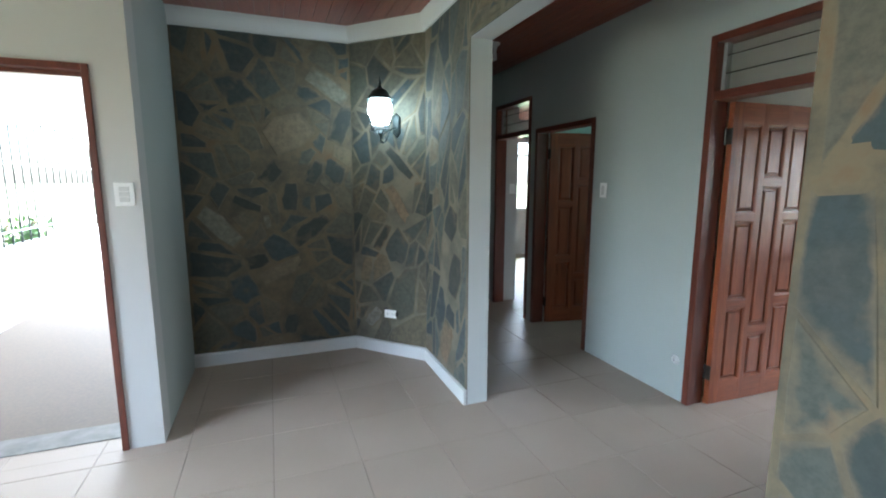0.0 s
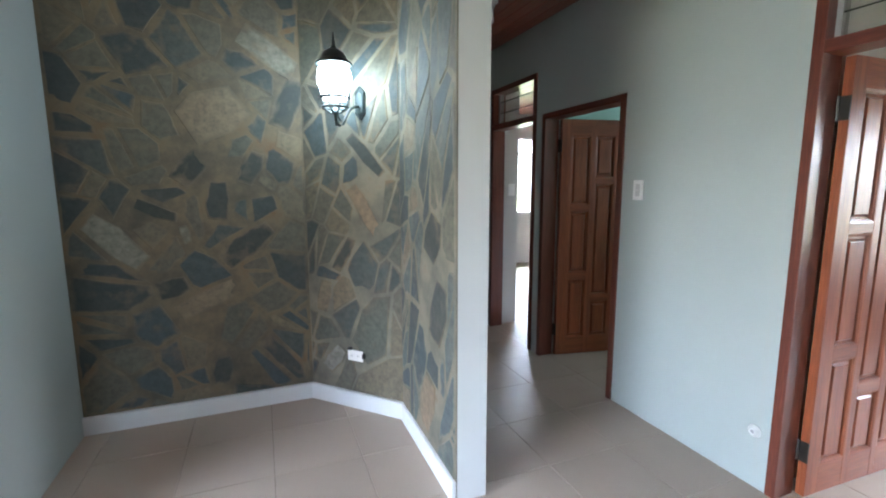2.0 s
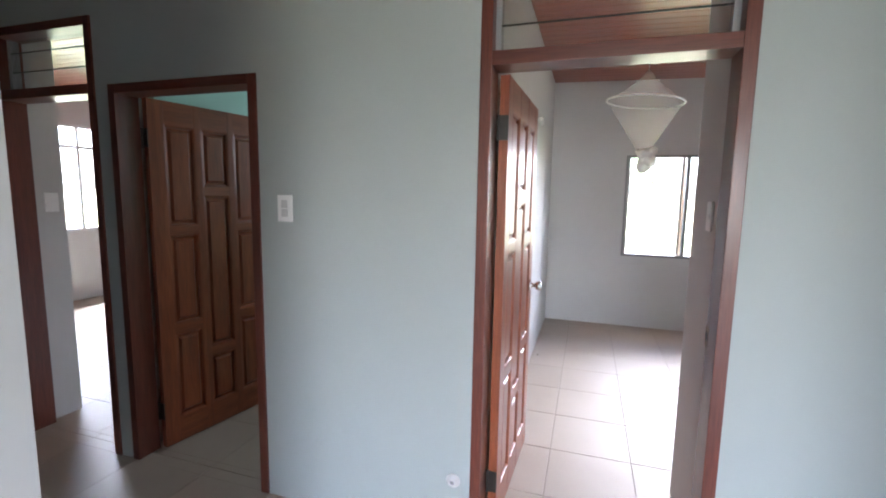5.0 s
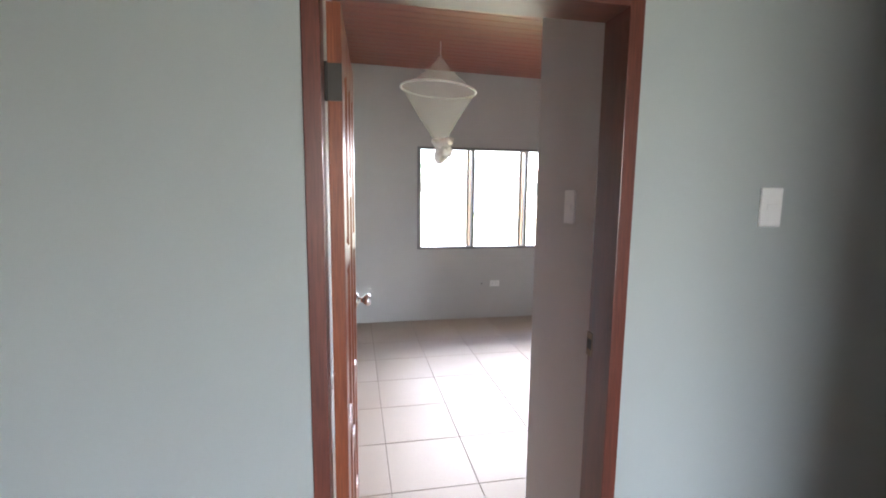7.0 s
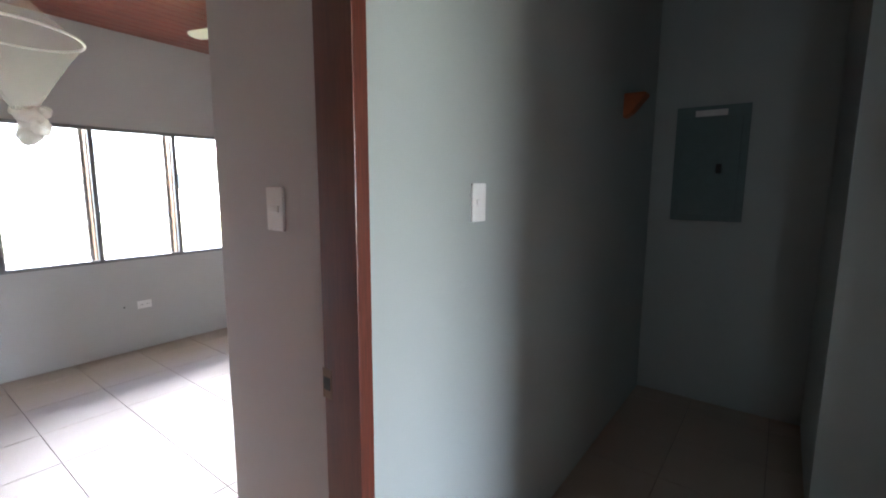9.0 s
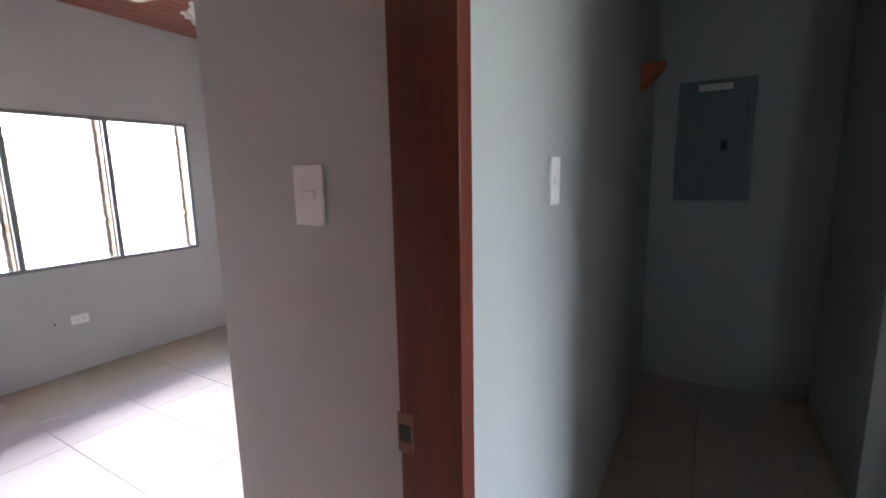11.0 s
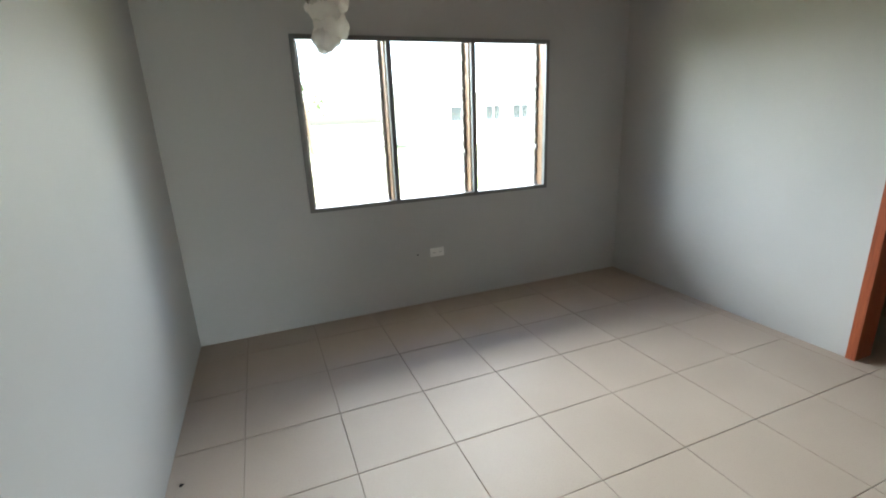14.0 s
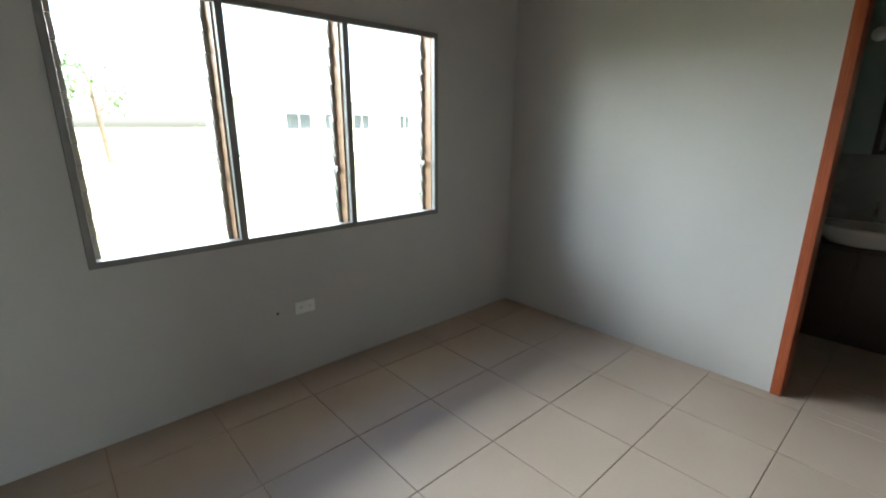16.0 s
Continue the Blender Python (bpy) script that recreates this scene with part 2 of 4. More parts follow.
def mortar_mat(name, stops):
    """Smeared mortar: patches of slurry from slate grey to tan."""
    m, nt, b = mat(name, 0.9, 0.0, 0.2)
    place = nt.nodes.new("ShaderNodeNewGeometry").outputs["Position"]
    n = noise_tex(nt, place, 4.5, 6, 0.62)
    nt.links.new(ramp(nt, n, stops), b.inputs["Base Color"])
    bump(nt, b, noise_tex(nt, place, 60, 5), 0.4, 0.004)
    return m


M_MORTAR_PALE = mortar_mat("stone_mortar_pale_grey", PALE)
M_MORTAR = mortar_mat("stone_mortar_brown", BROWN)


def thin_glass(name, tint):
    m = bpy.data.materials.new(name)
    m.use_nodes = True
    nt = m.node_tree
    nt.nodes.clear()
    out = nt.nodes.new("ShaderNodeOutputMaterial")
    tr = node(nt, "ShaderNodeBsdfTransparent", Color=(*tint, 1))
    gl = node(nt, "ShaderNodeBsdfGlossy", Roughness=0.03)
    lw = node(nt, "ShaderNodeLayerWeight", Blend=0.25)
    fr = nt.nodes.new("ShaderNodeMath")
    fr.operation = "MULTIPLY"
    fr.inputs[1].default_value = 0.45
    nt.links.new(lw.outputs["Facing"], fr.inputs[0])
    mx = nt.nodes.new("ShaderNodeMixShader")
    nt.links.new(fr.outputs[0], mx.inputs[0])
    nt.links.new(tr.outputs[0], mx.inputs[1])
    nt.links.new(gl.outputs[0], mx.inputs[2])
    nt.links.new(mx.outputs[0], out.inputs[0])
    return m


M_GLASS = thin_glass("louvre_glass_clear", (0.95, 0.97, 0.96))


def mirror_mat():
    m, nt, b = mat("mirror_silver", 0.02, 1.0)
    b.inputs["Base Color"].default_value = (0.85, 0.87, 0.86, 1)
    return m


M_MIRROR = mirror_mat()


def net_mat(name, alpha):
    """White mosquito netting: a fine weave that lets part of the light pass."""
    m = bpy.data.materials.new(name)
    m.use_nodes = True
    nt = m.node_tree
    nt.nodes.clear()
    out = nt.nodes.new("ShaderNodeOutputMaterial")
    tr = nt.nodes.new("ShaderNodeBsdfTransparent")
    df = node(nt, "ShaderNodeBsdfDiffuse", Color=(0.93, 0.90, 0.875, 1))
    tl = node(nt, "ShaderNodeBsdfTranslucent", Color=(0.93, 0.90, 0.875, 1))
    m1 = nt.nodes.new("ShaderNodeMixShader")
    m1.inputs[0].default_value = 0.5
    nt.links.new(df.outputs[0], m1.inputs[1])
    nt.links.new(tl.outputs[0], m1.inputs[2])
    m2 = nt.nodes.new("ShaderNodeMixShader")
    m2.inputs[0].default_value = alpha
    nt.links.new(tr.outputs[0], m2.inputs[1])
    nt.links.new(m1.outputs[0], m2.inputs[2])
    nt.links.new(m2.outputs[0], out.inputs[0])
    return m


M_NET = net_mat("mosquito_netting_white", 0.25)
M_NETBUN = net_mat("mosquito_netting_bundled", 0.86)


def globe_mat():
    m, nt, b = mat("lit_frosted_globe", 0.3)
    b.inputs["Base Color"].default_value = (0.9, 0.9, 0.9, 1)
    b.inputs["Emission Color"].default_value = (0.76, 0.96, 1.0, 1)
    b.inputs["Emission Strength"].default_value = 2.1
    return m


M_GLOBE = globe_mat()


# ---- mesh helpers ----
def link(name, bm, material, parent=None, smooth=False):
    me = bpy.data.meshes.new(name)
    bmesh.ops.recalc_face_normals(bm, faces=bm.faces)
    if smooth:
        for f in bm.faces:
            f.smooth = True
    bm.to_mesh(me)
    bm.free()
    me.materials.append(material)
    ob = new(name, me)
    if parent:
        ob.parent = parent
    return ob


def part(name, bm, material, parent, label="", smooth=False):
    ob = link(name, bm, material, parent, smooth)
    return tagged(ob, label) if label else ob


def thing(name, label, category, group="", kind="", m=None):
    ob = new(name)
    ob.empty_display_size = 0.1
    if m is not None:
        ob.matrix_world = m
    return tagged(ob, label, category, group, kind)


def box(bm, x0, x1, y0, y1, z0, z1, bevel=0.0, m=None):
    vs = [bm.verts.new((x, y, z)) for x in (x0, x1) for y in (y0, y1) for z in (z0, z1)]
    fs = [bm.faces.new([vs[i] for i in f]) for f in ((0, 1, 3, 2), (4, 6, 7, 5), (0, 4, 5, 1), (2, 3, 7, 6), (0, 2, 6, 4), (1, 5, 7, 3))]
    if bevel:
        es = list({e for f in fs for e in f.edges})
        r = bmesh.ops.bevel(bm, geom=es, offset=bevel, segments=2, affect="EDGES", profile=0.6)
        vs = list({v for f in r["faces"] for v in f.verts} | {v for v in vs if v.is_valid})
    if m is not None:
        bmesh.ops.transform(bm, matrix=m, verts=vs)
    return bm


def B(*a, **k):
    return box(bmesh.new(), *a, **k)


def revolve(bm, profile, seg=24, m=None, wave=0.0, waves=0):
    """Turns a profile of (radius, height) round the z axis."""
    rings = []
    for r, z in profile:
        ring = []
        for i in range(seg):
            a = 2 * math.pi * i / seg
            rr = r * (1 + wave * math.sin(waves * a))
            p = Vector((rr * math.cos(a), rr * math.sin(a), z))
            ring.append(bm.verts.new(m @ p if m else p))
        rings.append(ring)
    for a, b in zip(rings, rings[1:]):
        for i in range(seg):
            bm.faces.new((a[i], a[(i + 1) % seg], b[(i + 1) % seg], b[i]))
    return rings


def tube(bm, pts, r, seg=8):
    """A round bar along a line of points."""
    pts = [Vector(p) for p in pts]
    rings = []
    for i, p in enumerate(pts):
        d = (pts[min(i + 1, len(pts) - 1)] - pts[max(i - 1, 0)]).normalized()
        u = d.orthogonal().normalized() if abs(d.z) > 0.99 else d.cross(Vector((0, 0, 1))).normalized()
        v = d.cross(u)
        rings.append([bm.verts.new(p + r * (math.cos(2 * math.pi * k / seg) * u + math.sin(2 * math.pi * k / seg) * v)) for k in range(seg)])
    for a, b in zip(rings, rings[1:]):
        for k in range(seg):
            bm.faces.new((a[k], a[(k + 1) % seg], b[(k + 1) % seg], b[k]))
    for ring in (rings[0], rings[-1]):
        bm.faces.new(ring)
    return bm


def on_wall(p, n):
    """Local x along the wall, y up, z out of it."""
    n = Vector((n[0], n[1], 0)).normalized()
    u = Vector((0, 0, 1)).cross(n)
    m = Matrix(((u.x, 0, n.x, p[0]), (u.y, 0, n.y, p[1]), (u.z, 1, n.z, p[2]), (0, 0, 0, 1)))
    return m


def structure(name, bm, material, label, category):
    return tagged(link(name, bm, material), label, category, kind="structure")


def wall(name, axis, a, b, u0, u1, z0, z1, holes, material, label):
    """A wall between a and b on its axis, from u0 to u1 along it, with rectangular holes (u0, u1, z0, z1)."""
    bm = bmesh.new()

    def piece(p, q, r, s):
        if q - p > 1e-4 and s - r > 1e-4:
            if axis == "x":
                box(bm, a, b, p, q, r, s)
            else:
                box(bm, p, q, a, b, r, s)

    at = u0
    for h0, h1, k0, k1 in sorted(holes):
        piece(at, h0, z0, z1)
        piece(h0, h1, z0, k0)
        piece(h0, h1, k1, z1)
        at = h1
    piece(at, u1, z0, z1)
    bmesh.ops.remove_doubles(bm, verts=bm.verts, dist=1e-5)
    inner = [f for f in bm.faces if all(len(e.link_faces) > 2 for e in f.edges)]
    bmesh.ops.delete(bm, geom=inner, context="FACES")
    return structure(name, bm, material, label, "wall")


# ---- plan ----
XH, XH2 = 2.486, 2.605         # hall wall with the three doors
XP, XP2 = 1.090, 1.238         # stone-clad partition
YA = 3.895                     # alcove's back
DA, DB = Vector((0.585, YA)), Vector((XP, 3.365))   # the slanting stone wall
XW, XW2 = 6.328, 6.47           # bedroom's window wall
YL, YR = 2.055, -1.49           # bedroom's side walls
CH, CR = 2.765, 2.75            # ceilings
TOP, BOT = 2.92, -0.10
D1, D2, D3 = (1.122, 2.034), (3.07, 3.982), (4.078, 4.868)
WIN = (-0.712, 1.226, 0.832, 1.978)
ND = Vector((-(DA.y - DB.y), -(DB.x - DA.x), 0)).normalized()

wall("wall_hall", "x", XH, XH2, -1.65, 8.1, BOT, TOP, [(*D1, -0.03, 2.385), (*D2, -0.03, 2.04), (*D3, -0.03, 2.385)], M_WALL, "pale grey painted hall wall with three door openings")
wall("wall_partition", "x", XP, XP2, -4.0, 6.2, BOT, TOP, [(0.60, 2.53, -0.03, 2.37)], M_PIER, "light grey painted partition with a wide square opening")
wall("wall_alcove_back", "y", YA, YA + 0.14, -0.88, XP, BOT, TOP, [], M_MORTAR, "alcove back wall of mortar under slate cladding")
wall("wall_alcove_side", "x", -0.88, -0.735, 2.90, YA, BOT, TOP, [], M_WALL, "pale grey painted side wall of the alcove")
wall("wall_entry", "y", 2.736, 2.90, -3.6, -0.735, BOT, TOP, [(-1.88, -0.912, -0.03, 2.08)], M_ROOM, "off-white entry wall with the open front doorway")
wall("wall_living_west", "x", -3.74, -3.6, -4.0, 2.9, BOT, TOP, [(-0.6, 1.8, 0.8, 2.2)], M_WALL, "pale grey living room wall with a window")
# South window is an addition, cut for the fill lamp.
wall("wall_living_south", "y", -4.14, -4.0, -3.74, XP2, BOT, TOP, [(-1.9, -0.9, 0.9, 2.1)], M_WALL, "pale grey living room wall with an added, unseen small window")
wall("wall_passage_end", "y", -1.80, -1.65, XP2, XH2, BOT, TOP, [], M_WALL, "pale grey end wall of the dark passage")
wall("wall_passage_side", "x", XP2, 1.50, -1.65, -0.60, BOT, TOP, [], M_WALL, "pale grey thickened wall beside the dark passage")
wall("wall_corridor_end", "y", 6.2, 6.34, XP, XH, BOT, TOP, [], M_WALL, "pale grey wall closing the corridor")
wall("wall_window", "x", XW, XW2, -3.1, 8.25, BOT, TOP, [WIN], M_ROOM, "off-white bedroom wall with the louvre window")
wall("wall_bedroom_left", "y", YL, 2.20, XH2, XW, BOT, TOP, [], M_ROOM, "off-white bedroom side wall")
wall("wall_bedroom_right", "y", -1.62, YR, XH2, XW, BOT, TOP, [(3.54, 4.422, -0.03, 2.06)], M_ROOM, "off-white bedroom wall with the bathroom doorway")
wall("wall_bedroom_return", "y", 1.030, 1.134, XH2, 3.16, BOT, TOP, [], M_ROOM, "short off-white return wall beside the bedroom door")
# Opening made only for the added lamp; a closed void lies behind.
wall("wall_bathroom_end", "x", 4.60, 4.72, 2.20, 3.985, BOT, TOP, [(2.50, 3.20, 1.55, 2.15)], M_MINT, "mint green bathroom wall with an unseen opening for an added lamp")
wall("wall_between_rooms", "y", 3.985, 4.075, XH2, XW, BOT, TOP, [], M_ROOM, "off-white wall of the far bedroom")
wall("wall_bathroom_side", "y", 3.945, 3.985, XH2 + 0.1, 4.60, BOT, TOP, [], M_MINT, "mint green bathroom wall behind the open door")
wall("wall_bathroom_near", "y", 2.20, 2.24, XH2, 4.60, BOT, TOP, [], M_MINT, "mint green bathroom side wall")
wall("wall_far_return", "y", 4.875, 4.975, XH2, 2.80, BOT, TOP, [], M_ROOM, "short off-white return wall in the far bedroom")
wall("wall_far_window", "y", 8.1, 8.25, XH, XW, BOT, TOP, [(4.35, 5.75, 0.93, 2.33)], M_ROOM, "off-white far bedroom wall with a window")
wall("wall_ensuite_back", "y", -3.1, -2.95, XH2, XW, BOT, TOP, [], M_ENSUITE, "grey-green ensuite bathroom wall")
wall("wall_ensuite_side", "x", XH2, 3.10, -2.95, -1.62, BOT, TOP, [], M_ENSUITE, "grey-green ensuite side wall")
wall("wall_ensuite_far", "x", 5.2, 5.3, -2.95, -1.62, BOT, TOP, [], M_ENSUITE, "grey-green ensuite far wall")

# slanting wall: a prism behind the stone face
bm = bmesh.new()
pts = [DA, DB, Vector((XP, YA)), ]
lo = [bm.verts.new((p.x, p.y, BOT)) for p in pts]
hi = [bm.verts.new((p.x, p.y, TOP)) for p in pts]
bm.faces.new(lo), bm.faces.new(hi)
for i in range(3):
    bm.faces.new((lo[i], lo[(i + 1) % 3], hi[(i + 1) % 3], hi[i]))
structure("wall_alcove_slant", bm, M_MORTAR_PALE, "slanting alcove wall of mortar under slate cladding", "wall")

# mortar bed of the stone cladding on the partition
bm = B(XP - 0.008, XP, 2.53, 3.365, BOT, TOP)
box(bm, XP - 0.008, XP, 0.60, 2.53, 2.37, TOP)
structure("wall_mortar_bed", bm, M_MORTAR_PALE, "pale mortar bed of the slate cladding on the partition", "wall")
structure("wall_mortar_bed_living", B(XP - 0.008, XP, -2.2, 0.60, BOT, TOP), M_MORTAR, "brown mortar bed of the slate cladding beside the opening", "wall")

# ---- floors ----
structure("floor_hall", B(-3.74, XH, -4.14, 8.25, -0.16, -0.006), M_GROUT, "cream tiled hall and living room floor", "floor")
structure("floor_bedroom", B(XH, XW2, -3.1, 2.22, -0.16, -0.006), M_GROUT, "cream tiled bedroom floor with brown grout", "floor")
structure("floor_far_rooms", B(XH, XW2, 2.22, 8.25, -0.16, -0.006), M_GROUT, "cream tiled floor of the bathroom and far bedroom", "floor")


def boards(name, x0, x1, y0, y1, z, label, rise=0.0):
    """Tongue-and-groove boards along y with narrow grooves."""
    bm = bmesh.new()
    w = 0.105
    n = int((x1 - x0) / w) + 1
    for i in range(n):
        a, b = x0 + i * w, min(x0 + (i + 1) * w, x1)
        if b - a < 0.02:
            continue
        g = 0.0035
        sec = [(a, z + 0.012), (a + 0.0008, z + 0.004), (a + g, z), (b - g, z), (b - 0.0008, z + 0.004), (b, z + 0.012)]
        lo = [bm.verts.new((x, y0, h)) for x, h in sec]
        hi = [bm.verts.new((x, y1, h + rise)) for x, h in sec]
        for k in range(5):
            bm.faces.new((lo[k], lo[k + 1], hi[k + 1], hi[k]))
    box(bm, x0, x1, y0, y1, z + 0.013 + max(rise, 0), z + 0.05 + max(rise, 0))
    return structure(name, bm, M_CEIL, label, "ceiling")


boards("ceiling_hall", -3.6, XH, -4.0, 6.2, CH, "varnished red-brown tongue-and-groove hall ceiling")
boards("ceiling_bedroom", XH2, XW, YR, YL, CR - 0.008, "varnished red-brown tongue-and-groove bedroom ceiling", 0.075)
boards("ceiling_far_bedroom", XH2, XW, 4.075, 8.1, CR, "varnished red-brown boards of the far bedroom ceiling")
structure("ceiling_bathroom", B(XH2, 4.6, 2.24, 3.985, CR, CR + 0.05), M_MINT, "mint painted bathroom ceiling", "ceiling")
structure("ceiling_ensuite", B(3.10, 5.2, -2.95, -1.62, CR, CR + 0.05), M_ENSUITE, "grey-green painted ensuite ceiling", "ceiling")
# West and south overhangs are unseen, stretched to keep sun off the windows.
structure("roof", B(-5.3, 7.3, -5.7, 8.9, TOP + 0.002, TOP + 0.14), M_ROOFING, "flat grey roof over the house with unseen overhangs that block sun", "roof")


# ---- alcove trim ----
def moulding(name, pts, profile, material, label):
    """Sweeps a profile of (out, up) along a line on the floor plan, mitred at the corners."""
    bm = bmesh.new()
    pts = [Vector(p) for p in pts]
    rows = []
    for i, p in enumerate(pts):
        ns = []
        if i:
            d = (pts[i] - pts[i - 1]).normalized()
            ns.append(Vector((d.y, -d.x)))
        if i < len(pts) - 1:
            d = (pts[i + 1] - pts[i]).normalized()
            ns.append(Vector((d.y, -d.x)))
        n = sum(ns, Vector((0, 0))).normalized()
        k = 1 / max(0.3, n.dot(ns[0]))
        rows.append([bm.verts.new((p.x + n.x * o * k, p.y + n.y * o * k, z)) for o, z in profile])
    for a, b in zip(rows, rows[1:]):
        for k in range(len(profile) - 1):
            bm.faces.new((a[k], a[k + 1], b[k + 1], b[k]))
    bm.faces.new(rows[0]), bm.faces.new(rows[-1])
    return structure(name, bm, material, label, "trim")


LINE = [(-0.735, YA), DA, DB, (XP, 2.53)]
moulding("baseboard", LINE, [(0.0, 0.0), (0.026, 0.0), (0.026, 0.098), (0.020, 0.106), (0.0, 0.106)], M_WHITE, "white painted baseboard along the stone alcove")
moulding("trim_cornice", LINE[:3] + [(XP, -2.2)], [(0.0, 2.642), (0.026, 2.642), (0.030, 2.664), (0.05, 2.712), (0.056, 2.736), (0.058, CH), (0.0, CH)], M_WHITE, "white painted cornice under the red ceiling")


# ---- doors ----
def knob(parent, x, z, side, t=0.04):
    """A round chrome knob on one face of the leaf."""
    s = 1 if side > 0 else -1
    m = Matrix.Translation((x, s * t / 2, z)) @ Euler((radians(-90 * s), 0, 0)).to_matrix().to_4x4()
    bm = bmesh.new()
    revolve(bm, [(0.0, 0.0), (0.032, 0.0), (0.032, 0.006), (0.014, 0.010), (0.011, 0.030), (0.018, 0.034), (0.027, 0.046), (0.028, 0.056), (0.022, 0.066), (0.0, 0.069)], 20, m)
    part("knob", bm, M_CHROME, parent, "polished chrome door knob", True)


def leaf(parent, m, w=0.785, h=1.99, t=0.04):
    """Panelled mahogany leaf: local x from the hinge, y through it, z up."""
    st, mu = 0.088, 0.044
    top, bot = 0.115, 0.15
    col = (w - 2 * st - 2 * mu) / 3
    xs = [st, st + col + mu, st + 2 * (col + mu)]
    z = lambda f: h * (1 - f)
    spans = [[(0.065, 0.35), (0.375, 0.64), (0.668, 0.925)], [(0.065, 0.235), (0.262, 0.74), (0.768, 0.925)], [(0.065, 0.35), (0.375, 0.64), (0.668, 0.925)]]
    bm = bmesh.new()
    for a, b in ((0, st), (st + col, st + col + mu), (st + 2 * col + mu, st + 2 * col + 2 * mu), (w - st, w)):
        box(bm, a, b, -t / 2, t / 2, 0, h, 0.003)
    body = link("leaf", bm, M_DOOR, parent)
    body.matrix_local = m
    tagged(body, "varnished mahogany leaf with raised panels")
    for x, sp in zip(xs, spans):
        edges = [(z(sp[0][0]), h)] + [(z(sp[i + 1][0]), z(sp[i][1])) for i in range(2)] + [(0.0, z(sp[2][1]))]
        for a, b in edges:
            part("rail", B(x - 0.001, x + col + 0.001, -t / 2 + 0.0006, t / 2 - 0.0006, a, b, 0.003), M_DOORX, body)
        for a, b in sp:
            lo, hi = z(b), z(a)
            bm = bmesh.new()
            for s in (-1, 1):
                rings = []
                for ins, d in ((0.0, 0.0195), (0.006, 0.0185), (0.008, 0.0145), (0.012, 0.0135), (0.014, 0.002), (0.026, 0.002), (0.036, 0.013), (0.038, 0.0135)):
                    rings.append([bm.verts.new((px, s * d, pz)) for px, pz in ((x + ins, lo + ins), (x + col - ins, lo + ins), (x + col - ins, hi - ins), (x + ins, hi - ins))])
                for r0, r1 in zip(rings, rings[1:]):
                    for k in range(4):
                        bm.faces.new((r0[k], r0[(k + 1) % 4], r1[(k + 1) % 4], r1[k]))
                bm.faces.new(rings[-1])
            part("panel", bm, M_DOOR, body)
    knob(body, w - 0.06, 0.99, 1), knob(body, w - 0.06, 0.99, -1)
    bm = B(w - 0.0005, w + 0.0015, -0.012, 0.012, 0.93, 1.05)
    part("latch_plate", bm, M_CHROME, body, "chrome latch plate on the edge")
    for hz in (0.22, 1.78):
        bm = B(-0.004, 0.001, -t / 2, t / 2, hz - 0.05, hz + 0.05)
        tube(bm, [(-0.006, t / 2 + 0.004, hz - 0.052), (-0.006, t / 2 + 0.004, hz + 0.052)], 0.006)
        part("hinge", bm, M_HINGE, body, "dark steel butt hinge")
    return body


def doorway(name, y0, y1, top, transom, label, fw=0.045):
    """Wooden door frame in the hall wall, with glass louvres above the bar if it has a transom."""
    d = thing(name, label, "door", kind="structure", m=pose(0, 0, 0))
    a, b = XH - 0.010, XH2 + 0.004
    part("jamb", B(a, b, y0, y0 + fw, 0, top, 0.003), M_FRAME, d)
    part("jamb", B(a, b, y1 - fw, y1, 0, top, 0.003), M_FRAME, d)
    part("head", B(a, b, y0 + fw, y1 - fw, top - fw, top, 0.003), M_FRAMEX, d)
    if transom:
        part("transom_bar", B(a, b, y0 + fw, y1 - fw, 2.0, 2.052, 0.003), M_FRAMEX, d)
        for i in range(3):
            zc = 2.11 + i * 0.105
            m = pose(XH + 0.07, 0, zc, 0, 12, 0)
            part("louvre_pane", B(-0.003, 0.003, y0 + fw + 0.022, y1 - fw - 0.022, -0.055, 0.055, m=m), M_GLASS, d)
            part("pane_edge", B(-0.004, 0.004, y0 + fw + 0.022, y1 - fw - 0.022, -0.058, -0.0545, m=m), M_SLOT, d)
        for y in (y0 + fw, y1 - fw - 0.022):
            part("louvre_channel", B(XH + 0.05, XH + 0.095, y, y + 0.022, 2.052, top - fw), M_ALU, d)
    return d


door = doorway("door_1", *D1, 2.385, True, "open mahogany bedroom door under a glass louvre transom")
leaf(door, pose(XH2 + 0.01, D1[1] - 0.072, 0.008, 0, 0, -2.2))
bm = B(XH2 - 0.026, XH2 + 0.008, D1[0] + 0.0445, D1[0] + 0.0465, 0.965, 1.045)
part("strike_plate", bm, M_DULL, door, "dull worn strike plate")
part("strike_hole", B(XH2 - 0.022, XH2 + 0.004, D1[0] + 0.046, D1[0] + 0.0475, 0.988, 1.022), M_SLOT, door)
door = doorway("door_2", *D2, 2.04, False, "open mahogany bathroom door in a dark frame")
leaf(door, pose(XH2 + 0.01, D2[1] - 0.072, 0.008, 0, 0, -10.7))
doorway("door_3", *D3, 2.385, True, "dark wood doorway with a glass louvre transom")

d = thing("door_4", "red wooden frame of the ensuite bathroom doorway", "door", kind="structure", m=pose(0, 0, 0))
part("jamb", B(4.375, 4.424, -1.632, -1.478, 0, 2.06, 0.003), M_BATHJAMB, d)
part("jamb", B(3.538, 3.585, -1.632, -1.478, 0, 2.06, 0.003), M_BATHJAMB, d)
part("head", B(3.585, 4.375, -1.632, -1.478, 2.012, 2.06, 0.003), M_BATHJAMB, d)

